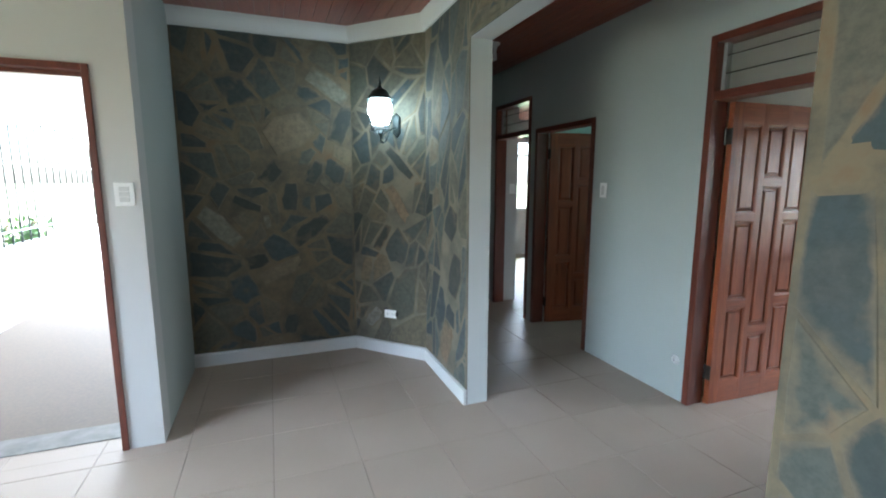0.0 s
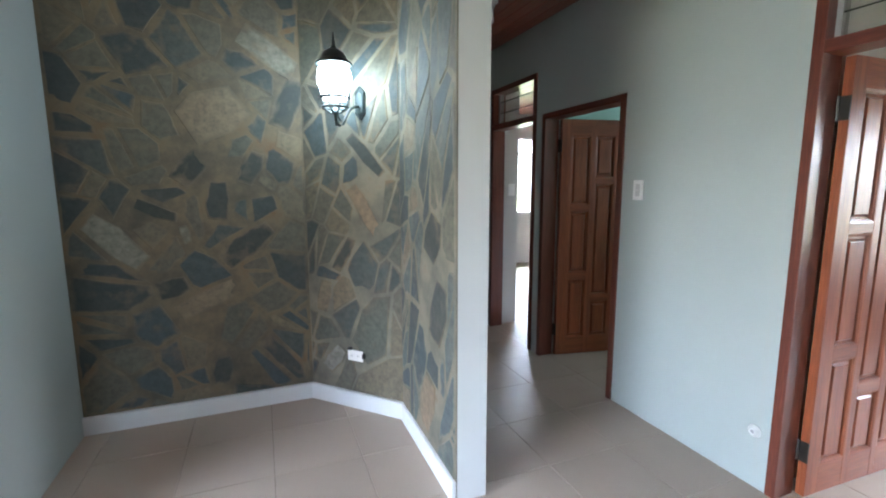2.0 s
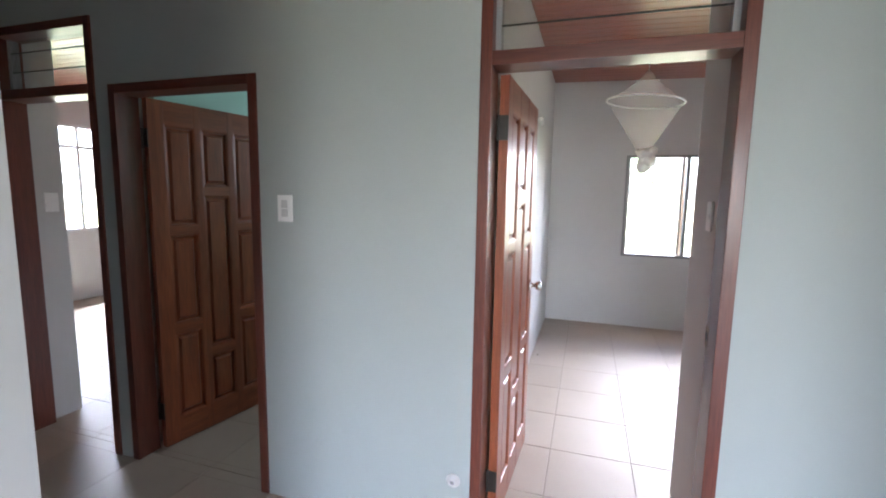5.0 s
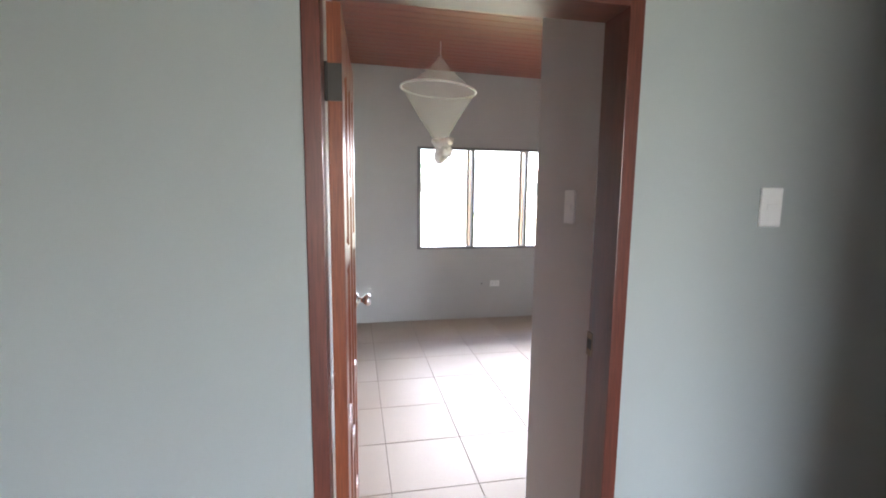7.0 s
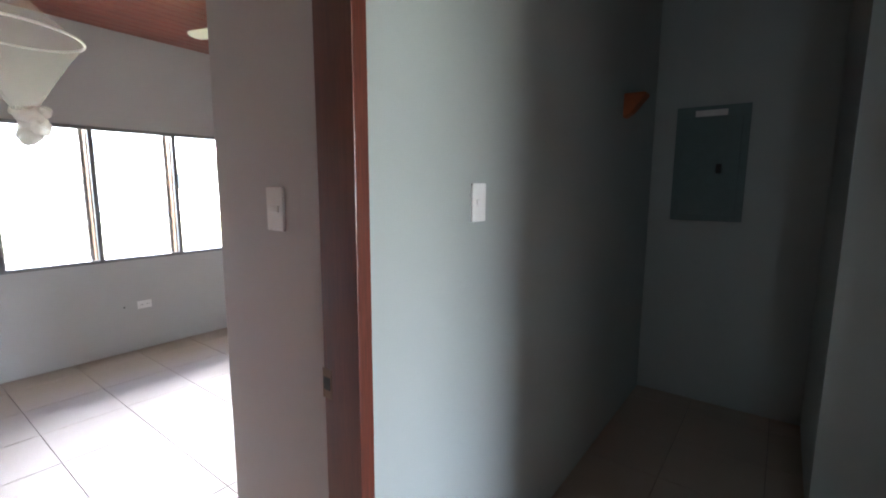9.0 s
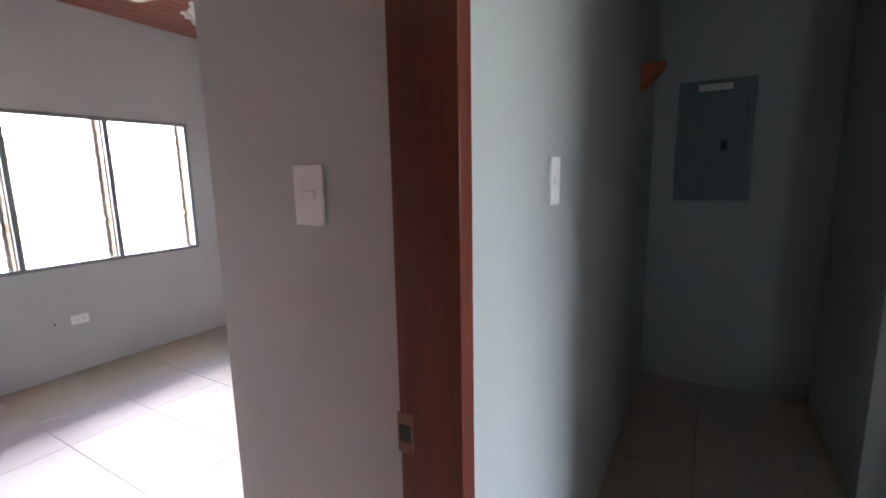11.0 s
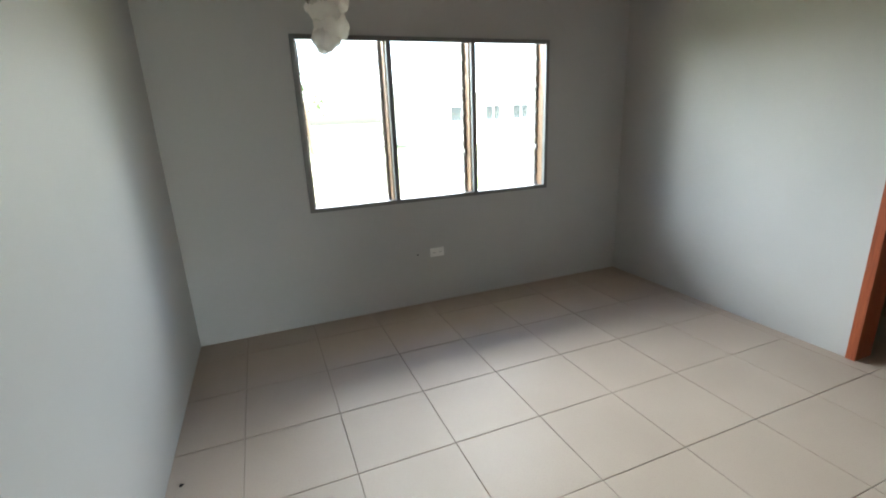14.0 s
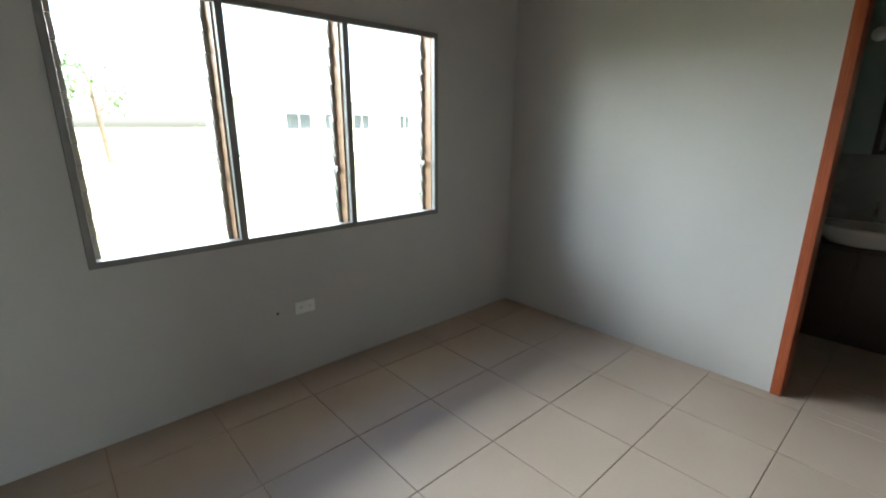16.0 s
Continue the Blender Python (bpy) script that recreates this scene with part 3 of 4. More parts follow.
d = thing("door_5", "reddish brown wooden frame of the open front doorway", "door", kind="structure", m=pose(0, 0, 0))
part("jamb", B(-0.941, -0.909, 2.722, 2.91, 0, 2.082, 0.003), M_FRAME, d)
part("jamb", B(-1.882, -1.836, 2.722, 2.91, 0, 2.082, 0.003), M_FRAME, d)
part("head", B(-1.836, -0.941, 2.722, 2.91, 2.048, 2.082, 0.003), M_FRAMEX, d)
part("stop", B(-1.836, -0.941, 2.78, 2.83, 2.026, 2.048, 0.002), M_FRAMEX, d)
part("threshold", B(-1.88, -0.912, 2.885, 3.09, -0.029, 0.004, 0.006), M_SILL, d, "worn grey stone threshold")


# ---- windows ----
def louvre_window():
    y0, y1, z0, z1 = WIN
    w = thing("window_1", "three-bay glass louvre window in a dark frame", "window", kind="structure", m=pose(0, 0, 0))
    f = 0.030
    a, b = XW - 0.012, XW + 0.022
    part("window_frame", B(a, b, y0, y0 + f, z0, z1, 0.003), M_WINFRAME, w)
    part("window_frame", B(a, b, y1 - f, y1, z0, z1, 0.003), M_WINFRAME, w)
    part("window_frame", B(a, b, y0 + f, y1 - f, z0, z0 + f, 0.003), M_WINFRAME, w)
    part("window_frame", B(a, b, y0 + f, y1 - f, z1 - f, z1, 0.003), M_WINFRAME, w)
    part("window_sill", B(XW + 0.022, XW2 + 0.03, y0, y1, z0, z0 + 0.02), M_WINFRAME, w)
    m1, m2 = 0.597, -0.042
    for p, q in ((y0 + 0.004, y0 + 0.032), (m2 - 0.017, m2 + 0.017), (m1 - 0.017, m1 + 0.017), (y1 - 0.032, y1 - 0.004)):
        part("wood_post", B(XW + 0.024, XW + 0.128, p, q, z0 + 0.02, z1, 0.002), M_WINWOOD, w, "brown wooden post")
    for y in (m1, m2):
        part("mullion", B(a, b, y - 0.028, y + 0.008, z0 + f, z1 - f, 0.003), M_WINFRAME, w)
    n = 11
    step = (z1 - z0 - 2 * f) / n
    edges = [(y0 + 0.032, m2 - 0.017), (m2 + 0.017, m1 - 0.017), (m1 + 0.017, y1 - 0.032)]
    for p, q in edges:
        for y in (p, q - 0.018):
            chan = part("channel", B(XW + 0.098, XW + 0.122, y, y + 0.018, z0 + 0.02, z1, 0.001), M_ALU, w)
            for i in range(n):
                zc = z0 + f + (i + 0.5) * step
                mm = pose(XW + 0.110, y + 0.009, zc, 0, 17, 0)
                part("clip", B(-0.008, 0.008, -0.0145, 0.0145, -0.063, 0.063, m=mm), M_ALU, chan)
        for i in range(n):
            zc = z0 + f + (i + 0.5) * step
            mm = pose(XW + 0.110, 0, zc, 0, 17, 0)
            part("louvre_pane", B(-0.0025, 0.0025, p + 0.020, q - 0.020, -0.058, 0.058, m=mm), M_GLASS, w)
        bm = B(XW + 0.060, XW + 0.100, p + 0.020, p + 0.030, 1.16, 1.19, 0.003)
        part("crank", bm, M_ALU, w)


louvre_window()

w = thing("window_2", "tall white-framed window of the far bedroom", "window", kind="structure", m=pose(0, 0, 0))
for a, b, c, e in ((4.35, 4.39, 0.93, 2.33), (5.71, 5.75, 0.93, 2.33), (5.03, 5.07, 0.93, 2.33)):
    part("window_frame", B(a, b, 8.1, 8.16, c, e, 0.003), M_WHITE, w)
for c in (0.93, 2.02, 2.29):
    part("rail", B(4.39, 5.71, 8.105, 8.155, c, c + 0.04, 0.003), M_WHITE, w)
for a, b in ((4.39, 5.03), (5.07, 5.71)):
    for i in range(12):
        z = 1.0 + i * 0.107
        part("louvre_pane", B(a, b, -0.0025, 0.0025, -0.05, 0.05, m=pose(0, 8.13, z, 26, 0, 0)), M_GLASS, w)


# ---- switches and sockets ----
def switch(p, n, rockers, label, w=0.078, h=0.122, face=None):
    s = thing("light_switch", label, "light switch", m=on_wall(p, n))
    part("plate", B(-w / 2, w / 2, -h / 2, h / 2, 0, 0.009, 0.004), M_PLASTIC, s)
    k = len(rockers)
    for i, (rw, rh) in enumerate(rockers):
        cy = (i - (k - 1) / 2) * (rh + 0.004)
        part("rocker", B(-rw / 2, rw / 2, cy - rh / 2, cy + rh / 2, 0.007, 0.0125, 0.002), face or M_PLASTIC, s)
    return s


def socket(p, n, label, box_ears=False):
    s = thing("power_socket", label, "socket", m=on_wall(p, n))
    part("plate", B(-0.058, 0.058, -0.036, 0.036, 0, 0.008, 0.003), M_PLASTIC, s)
    for x in (-0.026, 0.026):
        part("outlet_face", B(x - 0.019, x + 0.019, -0.015, 0.015, 0.006, 0.0105, 0.003), M_PLASTIC, s)
        for dx in (-0.006, 0.006):
            part("slot", B(x + dx - 0.0012, x + dx + 0.0012, -0.005, 0.005, 0.0098, 0.0112), M_SLOT, s)
    if box_ears:
        part("gap_in_stone", B(-0.052, -0.03, 0.036, 0.052, -0.004, 0.016, 0.002), M_SLOT, s, "dark broken edge of the cut-out")
        part("gap_in_stone", B(0.058, 0.072, -0.01, 0.022, -0.004, 0.016, 0.002), M_SLOT, s, "dark broken edge of the cut-out")
    return s


switch((XH, 2.93, 1.437), (-1, 0), [(0.032, 0.036), (0.032, 0.036)], "white double light switch on the grey hall wall", face=M_ROCKER)
switch((XH, 0.645, 1.455), (-1, 0), [(0.034, 0.02)], "white light switch plate beside the bedroom door")
switch((2.835, 1.134, 1.441), (0, 1), [(0.042, 0.018)], "white single light switch on the return wall")
switch((-0.810, 2.736, 1.435), (0, -1), [(0.046, 0.024), (0.046, 0.024), (0.046, 0.024)], "white triple light switch beside the front doorway", 0.092, 0.125, M_ROCKER)
switch((2.722, 4.875, 1.42), (0, -1), [(0.034, 0.02)], "white light switch in the far bedroom")
mid = DA.lerp(DB, 0.52)
socket((mid.x + ND.x * 0.016, mid.y + ND.y * 0.016, 0.365), ND, "white double socket set in the slate cladding", True)
socket((3.826, YL, 0.417), (0, -1), "white double socket low on the bedroom side wall")
socket((XW, 0.30, 0.414), (-1, 0), "white double socket under the louvre window")
s = thing("screw_plug", "small dark plug hole in the wall", "hole", m=on_wall((XW, 0.46, 0.412), (-1, 0)))
part("plug", B(-0.006, 0.006, -0.006, 0.006, 0, 0.002), M_SLOT, s)

s = thing("pipe_stub", "capped white pipe stub low on the hall wall", "pipe", m=on_wall((XH, 2.109, 0.283), (-1, 0)))
bm = bmesh.new()
revolve(bm, [(0.0, 0.0), (0.032, 0.0), (0.030, 0.006), (0.018, 0.008), (0.016, 0.022), (0.012, 0.024), (0.011, 0.016), (0.0, 0.016)], 18)
part("flange", bm, M_ROCKER, s, "", True)
bm = bmesh.new()
revolve(bm, [(0.0, 0.0168), (0.0105, 0.0168), (0.0105, 0.0160)], 14)
part("bore", bm, M_ALU, s, "dull grey plugged bore of the pipe")

# breaker panel in the dark passage
s = thing("breaker_panel", "grey-green metal breaker panel with a paper label", "breaker panel", m=on_wall((2.13, -1.65, 1.655), (0, 1)))
part("case", B(-0.212, 0.212, -0.378, 0.378, 0, 0.012, 0.003), M_PANEL, s)
part("cover", B(-0.172, 0.172, -0.335, 0.30, 0.010, 0.022, 0.004), M_PANEL, s)
part("paper_label", B(-0.10, 0.085, 0.312, 0.352, 0.0115, 0.0135), M_PAPER, s)
part("latch", B(0.045, 0.075, -0.06, 0.0, 0.020, 0.032, 0.004), M_SLOT, s)

# small wedge bracket on the hall wall
bm = bmesh.new()
prof = ((0.0, 0.0), (-0.115, 0.0), (-0.118, -0.018), (-0.045, -0.105), (0.0, -0.135))
ends = [[bm.verts.new((x, y, z)) for x, z in prof] for y in (-0.045, 0.045)]
bm.faces.new(ends[0]), bm.faces.new(ends[1])
for k in range(len(prof)):
    bm.faces.new((ends[0][k], ends[0][(k + 1) % len(prof)], ends[1][(k + 1) % len(prof)], ends[1][k]))
bmesh.ops.recalc_face_normals(bm, faces=bm.faces)
bmesh.ops.bevel(bm, geom=list(bm.edges), offset=0.004, segments=1, affect="EDGES")
ob = link("wall_bracket", bm, M_ORANGE)
ob.location = (XH, -0.92, 2.03)
tagged(ob, "orange wedge-shaped bracket on the hall wall in the dark passage", "bracket")

# curtain rod holders on the bedroom's side wall
def rod_holder(x, z):
    s = thing("curtain_hook", "milky plastic curtain hook on the bedroom wall", "hook", m=on_wall((x, YL, z), (0, -1)) @ Matrix.Diagonal((0.72, 0.72, 0.72, 1)))
    bm = bmesh.new()
    revolve(bm, [(0.0, 0.0), (0.038, 0.0), (0.038, 0.010), (0.018, 0.018), (0.015, 0.050), (0.028, 0.060), (0.028, 0.080), (0.015, 0.088), (0.015, 0.100), (0.032, 0.110), (0.020, 0.118), (0.0, 0.118)], 18)
    part("stem", bm, M_FROST, s, "turned milky stem", True)
    bm = bmesh.new()
    revolve(bm, [(0.0, 0.112), (0.026, 0.116), (0.040, 0.132), (0.042, 0.150), (0.032, 0.168), (0.0, 0.174)], 12, None, 0.06, 6)
    part("crystal", bm, M_FROST, s, "faceted milky end knob")


rod_holder(3.96, 2.018)
s = thing("wall_clip", "small white lever clip on the bedroom wall", "clip", m=on_wall((4.08, YL, 1.514), (0, -1)) @ Matrix.Diagonal((0.75, 0.75, 0.75, 1)))
part("foot", B(-0.012, 0.012, -0.095, -0.060, 0, 0.014, 0.003), M_PLASTIC, s)
part("lever", B(-0.009, 0.009, -0.095, 0.095, -0.006, 0.006, 0.003, m=pose(0, 0, 0.046, 24, 0, 0)), M_PLASTIC, s)


# ---- lantern on the slanting stone wall ----
def lantern():
    foot = DA.lerp(DB, 0.632)
    s = thing("wall_lantern", "lit black iron carriage lantern on the slate wall", "wall lamp", m=on_wall((foot.x, foot.y, 1.945), ND) @ Matrix.Diagonal((0.86, 0.86, 0.86, 1)))
    out = 0.29
    up = Matrix.Translation((0, 0, out)) @ Euler((radians(-90), 0, 0)).to_matrix().to_4x4()

    def ring(r, z, thick):
        return tube(bmesh.new(), [up @ Vector((r * math.cos(2 * math.pi * k / 28), r * math.sin(2 * math.pi * k / 28), z)) for k in range(29)], thick, 8)

    bm = bmesh.new()
    revolve(bm, [(0.0, 0.402), (0.004, 0.398), (0.005, 0.372), (0.010, 0.364), (0.006, 0.354), (0.014, 0.338), (0.010, 0.328), (0.018, 0.312), (0.026, 0.300), (0.034, 0.297),
                 (0.056, 0.286), (0.072, 0.268), (0.080, 0.248), (0.084, 0.238), (0.108, 0.222), (0.119, 0.208), (0.116, 0.202), (0.104, 0.204), (0.0, 0.207)], 28, up)
    part("roof", bm, M_IRON, s, "black iron lantern roof with a finial", True)
    bm = bmesh.new()
    revolve(bm, [(0.0, 0.205), (0.080, 0.203), (0.096, 0.178), (0.106, 0.140), (0.107, 0.105), (0.101, 0.068), (0.090, 0.034), (0.078, 0.008), (0.068, -0.010), (0.0, -0.014)], 32, up)
    part("globe", bm, M_GLOBE, s, "glowing frosted glass globe", True)
    for i in range(8):
        a = 2 * math.pi * (i + 0.3) / 8
        pts = [up @ Vector((r * math.cos(a), r * math.sin(a), z)) for r, z in ((0.106, 0.068), (0.096, 0.032), (0.089, 0.002), (0.084, -0.028), (0.079, -0.056))]
        part("rib", tube(bmesh.new(), pts, 0.0056, 6), M_IRON, s)
        pts = [up @ Vector((r * math.cos(a), r * math.sin(a), z)) for r, z in ((0.079, -0.056), (0.062, -0.074), (0.036, -0.090), (0.010, -0.096))]
        part("scroll", tube(bmesh.new(), pts, 0.0055, 6), M_IRON, s)
    part("gallery", ring(0.088, 0.004, 0.011), M_IRON, s, "black iron ring below the globe", True)
    part("gallery", ring(0.079, -0.056, 0.009), M_IRON, s, "black iron ring below the globe", True)
    bm = bmesh.new()
    revolve(bm, [(0.0, -0.172), (0.006, -0.170), (0.009, -0.160), (0.005, -0.150), (0.011, -0.140), (0.011, -0.105), (0.020, -0.096), (0.020, -0.080), (0.010, -0.070), (0.010, -0.040), (0.0, -0.040)], 14, up)
    part("stem", bm, M_IRON, s, "", True)
    pts = [(0, -0.135, out), (0, -0.158, out - 0.014), (0, -0.165, out - 0.042), (0, -0.152, out - 0.075), (0, -0.122, out - 0.10), (0, -0.085, out - 0.122), (0, -0.045, out - 0.160), (0, -0.018, out - 0.220), (0, -0.01, 0.02)]
    part("arm", tube(bmesh.new(), pts, 0.0095, 8), M_IRON, s, "curved black iron arm")
    pts = [(0, -0.105 + 0.026 * math.cos(k * 0.6), out - 0.055 + 0.026 * math.sin(k * 0.6)) for k in range(9)]
    part("curl", tube(bmesh.new(), pts, 0.0055, 6), M_IRON, s)
    bm = bmesh.new()
    sec = [(-0.040, 0.085), (0.0, 0.125), (0.040, 0.085), (0.040, -0.060), (0.0, -0.100), (-0.040, -0.060)]
    for za, zb, k0, k1 in ((0.004, 0.022, 1, 1), (0.022, 0.034, 1, 0.72)):
        a = [bm.verts.new((x * k0, y * k0, za)) for x, y in sec]
        b = [bm.verts.new((x * k1, y * k1, zb)) for x, y in sec]
        for i in range(6):
            bm.faces.new((a[i], a[(i + 1) % 6], b[(i + 1) % 6], b[i]))
    bm.faces.new(b)
    part("backplate", bm, M_IRON, s, "black iron backplate")


lantern()


# crumbs on the bedroom floor
def crumb(x, y, r):
    bm = bmesh.new()
    revolve(bm, [(0.0, 0.0), (r, 0.0), (r * 0.9, r * 0.5), (r * 0.4, r * 0.8), (0.0, r * 0.85)], 8, None, 0.25, 3)
    ob = link("crumb", bm, M_HINGE)
    ob.location = (x, y, 0.0)
    tagged(ob, "tiny dark crumb of dirt on the tiled floor", "dirt", "floor crumbs")


crumb(4.077, 0.49, 0.006), crumb(4.97, 2.0, 0.008)


# ---- ceiling lamp holders ----
def ceiling_lamp(x, y, z, label):
    s = thing("ceiling_lamp", label, "ceiling lamp", "bare ceiling lamps", m=pose(x, y, z))
    bm = bmesh.new()
    revolve(bm, [(0.0, 0.0), (0.058, 0.0), (0.058, -0.012), (0.040, -0.022), (0.030, -0.05), (0.0, -0.05)], 20)
    part("holder", bm, M_PLASTIC, s, "white plastic lamp holder", True)
    for i in range(3):
        a = 2 * math.pi * i / 3
        pts = []
        for k in range(9):
            t = k / 8
            pts.append((0.022 * math.cos(a + 2.4 * t), 0.022 * math.sin(a + 2.4 * t), -0.05 - 0.10 * math.sin(math.pi * t)))
        part("bulb_tube", tube(bmesh.new(), pts, 0.008, 8), M_PLASTIC, s)
    return s


def ceiling_fan(x, y, z):
    """White fan at rest, three blades, with frilled glass shades under the motor."""
    s = thing("ceiling_fan", "white ceiling fan with cream blades and frilled glass shades", "ceiling fan", m=pose(x, y, z))
    bm = bmesh.new()
    revolve(bm, [(0.0, 0.0), (0.070, 0.0), (0.070, -0.02), (0.045, -0.055), (0.0, -0.055)], 24)
    part("canopy", bm, M_PLASTIC, s, smooth=True)
    part("downrod", tube(bmesh.new(), [(0, 0, -0.05), (0, 0, -0.10)], 0.012, 10), M_PLASTIC, s)
    bm = bmesh.new()
    revolve(bm, [(0.0, -0.085), (0.06, -0.09), (0.11, -0.11), (0.115, -0.16), (0.085, -0.19), (0.06, -0.20), (0.055, -0.27), (0.0, -0.275)], 32)
    part("motor", bm, M_PLASTIC, s, "white enamelled motor housing", True)
    for i in range(3):
        a = 2 * math.pi * i / 3 + 0.25
        turn = Matrix.Rotation(a, 4, "Z")
        bm = bmesh.new()
        box(bm, 0.09, 0.22, -0.018, 0.018, -0.153, -0.146, 0.002, turn)
        part("blade_arm", bm, M_PLASTIC, s)
        bm = bmesh.new()
        edge = [(0.19, -0.048), (0.45, -0.062)]
        for k in range(9):
            b = -math.pi / 2 + math.pi * k / 8
            edge.append((0.615 + 0.065 * math.cos(b), 0.066 * math.sin(b)))
        edge += [(0.45, 0.062), (0.19, 0.048)]
        pitch = turn @ Matrix.Translation((0, 0, -0.146)) @ Matrix.Rotation(radians(11), 4, "X")
        two = [[bm.verts.new(pitch @ Vector((u, v, h))) for u, v in edge] for h in (0.0, 0.007)]
        bm.faces.new(two[0]), bm.faces.new(two[1])
        for k in range(len(edge)):
            bm.faces.new((two[0][k], two[0][(k + 1) % len(edge)], two[1][(k + 1) % len(edge)], two[1][k]))
        bmesh.ops.recalc_face_normals(bm, faces=bm.faces)
        part("blade", bm, M_BLADE, s, "cream painted blade with a rounded end")
    for i in range(4):
        a = 2 * math.pi * i / 4 + 0.5
        m = Matrix.Rotation(a, 4, "Z") @ Matrix.Translation((0.055, 0, -0.262)) @ Matrix.Rotation(radians(-42), 4, "Y")
        bm = bmesh.new()
        box(bm, -0.012, 0.012, -0.012, 0.012, -0.03, 0.01, 0.004, m)
        part("lamp_arm", bm, M_PLASTIC, s)
        bm = bmesh.new()
        n = 40
        rings = []
        for q, h, f in ((0.020, -0.025, 0), (0.034, -0.045, 0), (0.043, -0.075, 0.02), (0.052, -0.10, 0.07), (0.068, -0.122, 0.15), (0.062, -0.119, 0.15), (0.046, -0.10, 0.06), (0.036, -0.075, 0.02), (0.028, -0.047, 0)):
            rings.append([bm.verts.new(m @ Vector((q * (1 + f * math.sin(8 * w)) * math.cos(w), q * (1 + f * math.sin(8 * w)) * math.sin(w), h - 0.05 * f * math.cos(8 * w)))) for w in (2 * math.pi * k / n for k in range(n))])
        for u, v in zip(rings, rings[1:]):
            for k in range(n):
                bm.faces.new((u[k], u[(k + 1) % n], v[(k + 1) % n], v[k]))
        part("shade", bm, M_FROST, s, "frosted glass shade with a frilled rim", True)
    return s


ceiling_fan(4.82, -0.06, CR + 0.035)
ceiling_lamp(1.90, 3.82, CH, "white spiral bulb in a holder on the hall ceiling")


# ---- mosquito net ----
def mosquito_net():
    s = thing("mosquito_net", "white conical mosquito net tied up in a knot", "mosquito net", m=pose(5.39, 1.15, 0))
    hoop_z, r = 2.385, 0.335
    tilt = Matrix.Translation((0, 0.018, hoop_z)) @ Euler((radians(4.2), 0, 0)).to_matrix().to_4x4()
    part("cord", tube(bmesh.new(), [(0, 0, 2.66), (0, 0, CR + 0.05)], 0.003, 6), M_PLASTIC, s, "thin white hanging cord")
    bm = bmesh.new()
    pts = [tilt @ Vector((r * math.cos(2 * math.pi * k / 40), r * math.sin(2 * math.pi * k / 40), 0)) for k in range(41)]
    part("hoop", tube(bm, pts, 0.0088, 8), M_PLASTIC, s, "white plastic hoop sewn into the net")
    seg = 96

    def skin(levels):
        bm = bmesh.new()
        rings = []
        for f, rr, z, wv in levels:
            ring = []
            for k in range(seg):
                a = 2 * math.pi * k / seg
                q = rr * (1 + wv * math.sin(13 * a + 2.0 * f) + 0.5 * wv * math.sin(29 * a + 5 * f))
                p = Vector((q * math.cos(a), q * math.sin(a), 0))
                h = tilt @ p
                lift = (h.z - hoop_z) * f
                ring.append(bm.verts.new((p.x, p.y + 0.018 * f, z + lift)))
            rings.append(ring)
        for a, b in zip(rings, rings[1:]):
            for k in range(seg):
                bm.faces.new((a[k], a[(k + 1) % seg], b[(k + 1) % seg], b[k]))
        return bm

    up = [(0.0, 0.006, 2.685, 0.0)]
    for i in range(1, 11):
        t = i / 10
        up.append((t, 0.006 + (r - 0.006) * (0.72 * t + 0.28 * t * t), 2.685 - (2.685 - hoop_z) * t ** 0.85, 0.012 * (1 - t)))
    part("canopy", skin(up), M_NET, s, "sheer white cone of netting", True)
    down = []
    for i in range(17):
        t = i / 16
        down.append((1 - t, r - (r - 0.045) * (t ** 0.94), hoop_z - (hoop_z - 1.935) * t, 0.002 + 0.10 * t ** 2))
    part("skirt", skin(down), M_NET, s, "gathered sheer white netting", True)
    bm = bmesh.new()
    for (cx, cy, cz, rx, rz) in ((0, 0, 1.90, 0.075, 0.055), (0.012, -0.014, 1.835, 0.082, 0.062), (-0.012, 0.016, 1.785, 0.062, 0.048), (0.055, 0.05, 1.93, 0.035, 0.03), (-0.05, -0.055, 1.925, 0.04, 0.034), (0, 0.028, 1.755, 0.034, 0.03)):
        rings = []
        for i in range(11):
            ph = math.pi * i / 10
            ring = []
            for k in range(28):
                a = 2 * math.pi * k / 28
                q = Vector((rx * math.sin(ph) * math.cos(a), rx * math.sin(ph) * math.sin(a), rz * math.cos(ph)))
                n = 1 + 0.30 * noise.noise(q * 26 + Vector((cx * 90, cy * 90, cz * 20))) + 0.07 * math.sin(9 * a + 4 * ph)
                ring.append(bm.verts.new((cx + q.x * n, cy - 0.022 + q.y * n, cz + 0.012 + q.z * n)))
            rings.append(ring)
        for a, b in zip(rings, rings[1:]):
            for k in range(28):
                bm.faces.new((a[k], a[(k + 1) % 28], b[(k + 1) % 28], b[k]))
    part("knot", bm, M_NETBUN, s, "bundled knot of white netting", True)


mosquito_net()

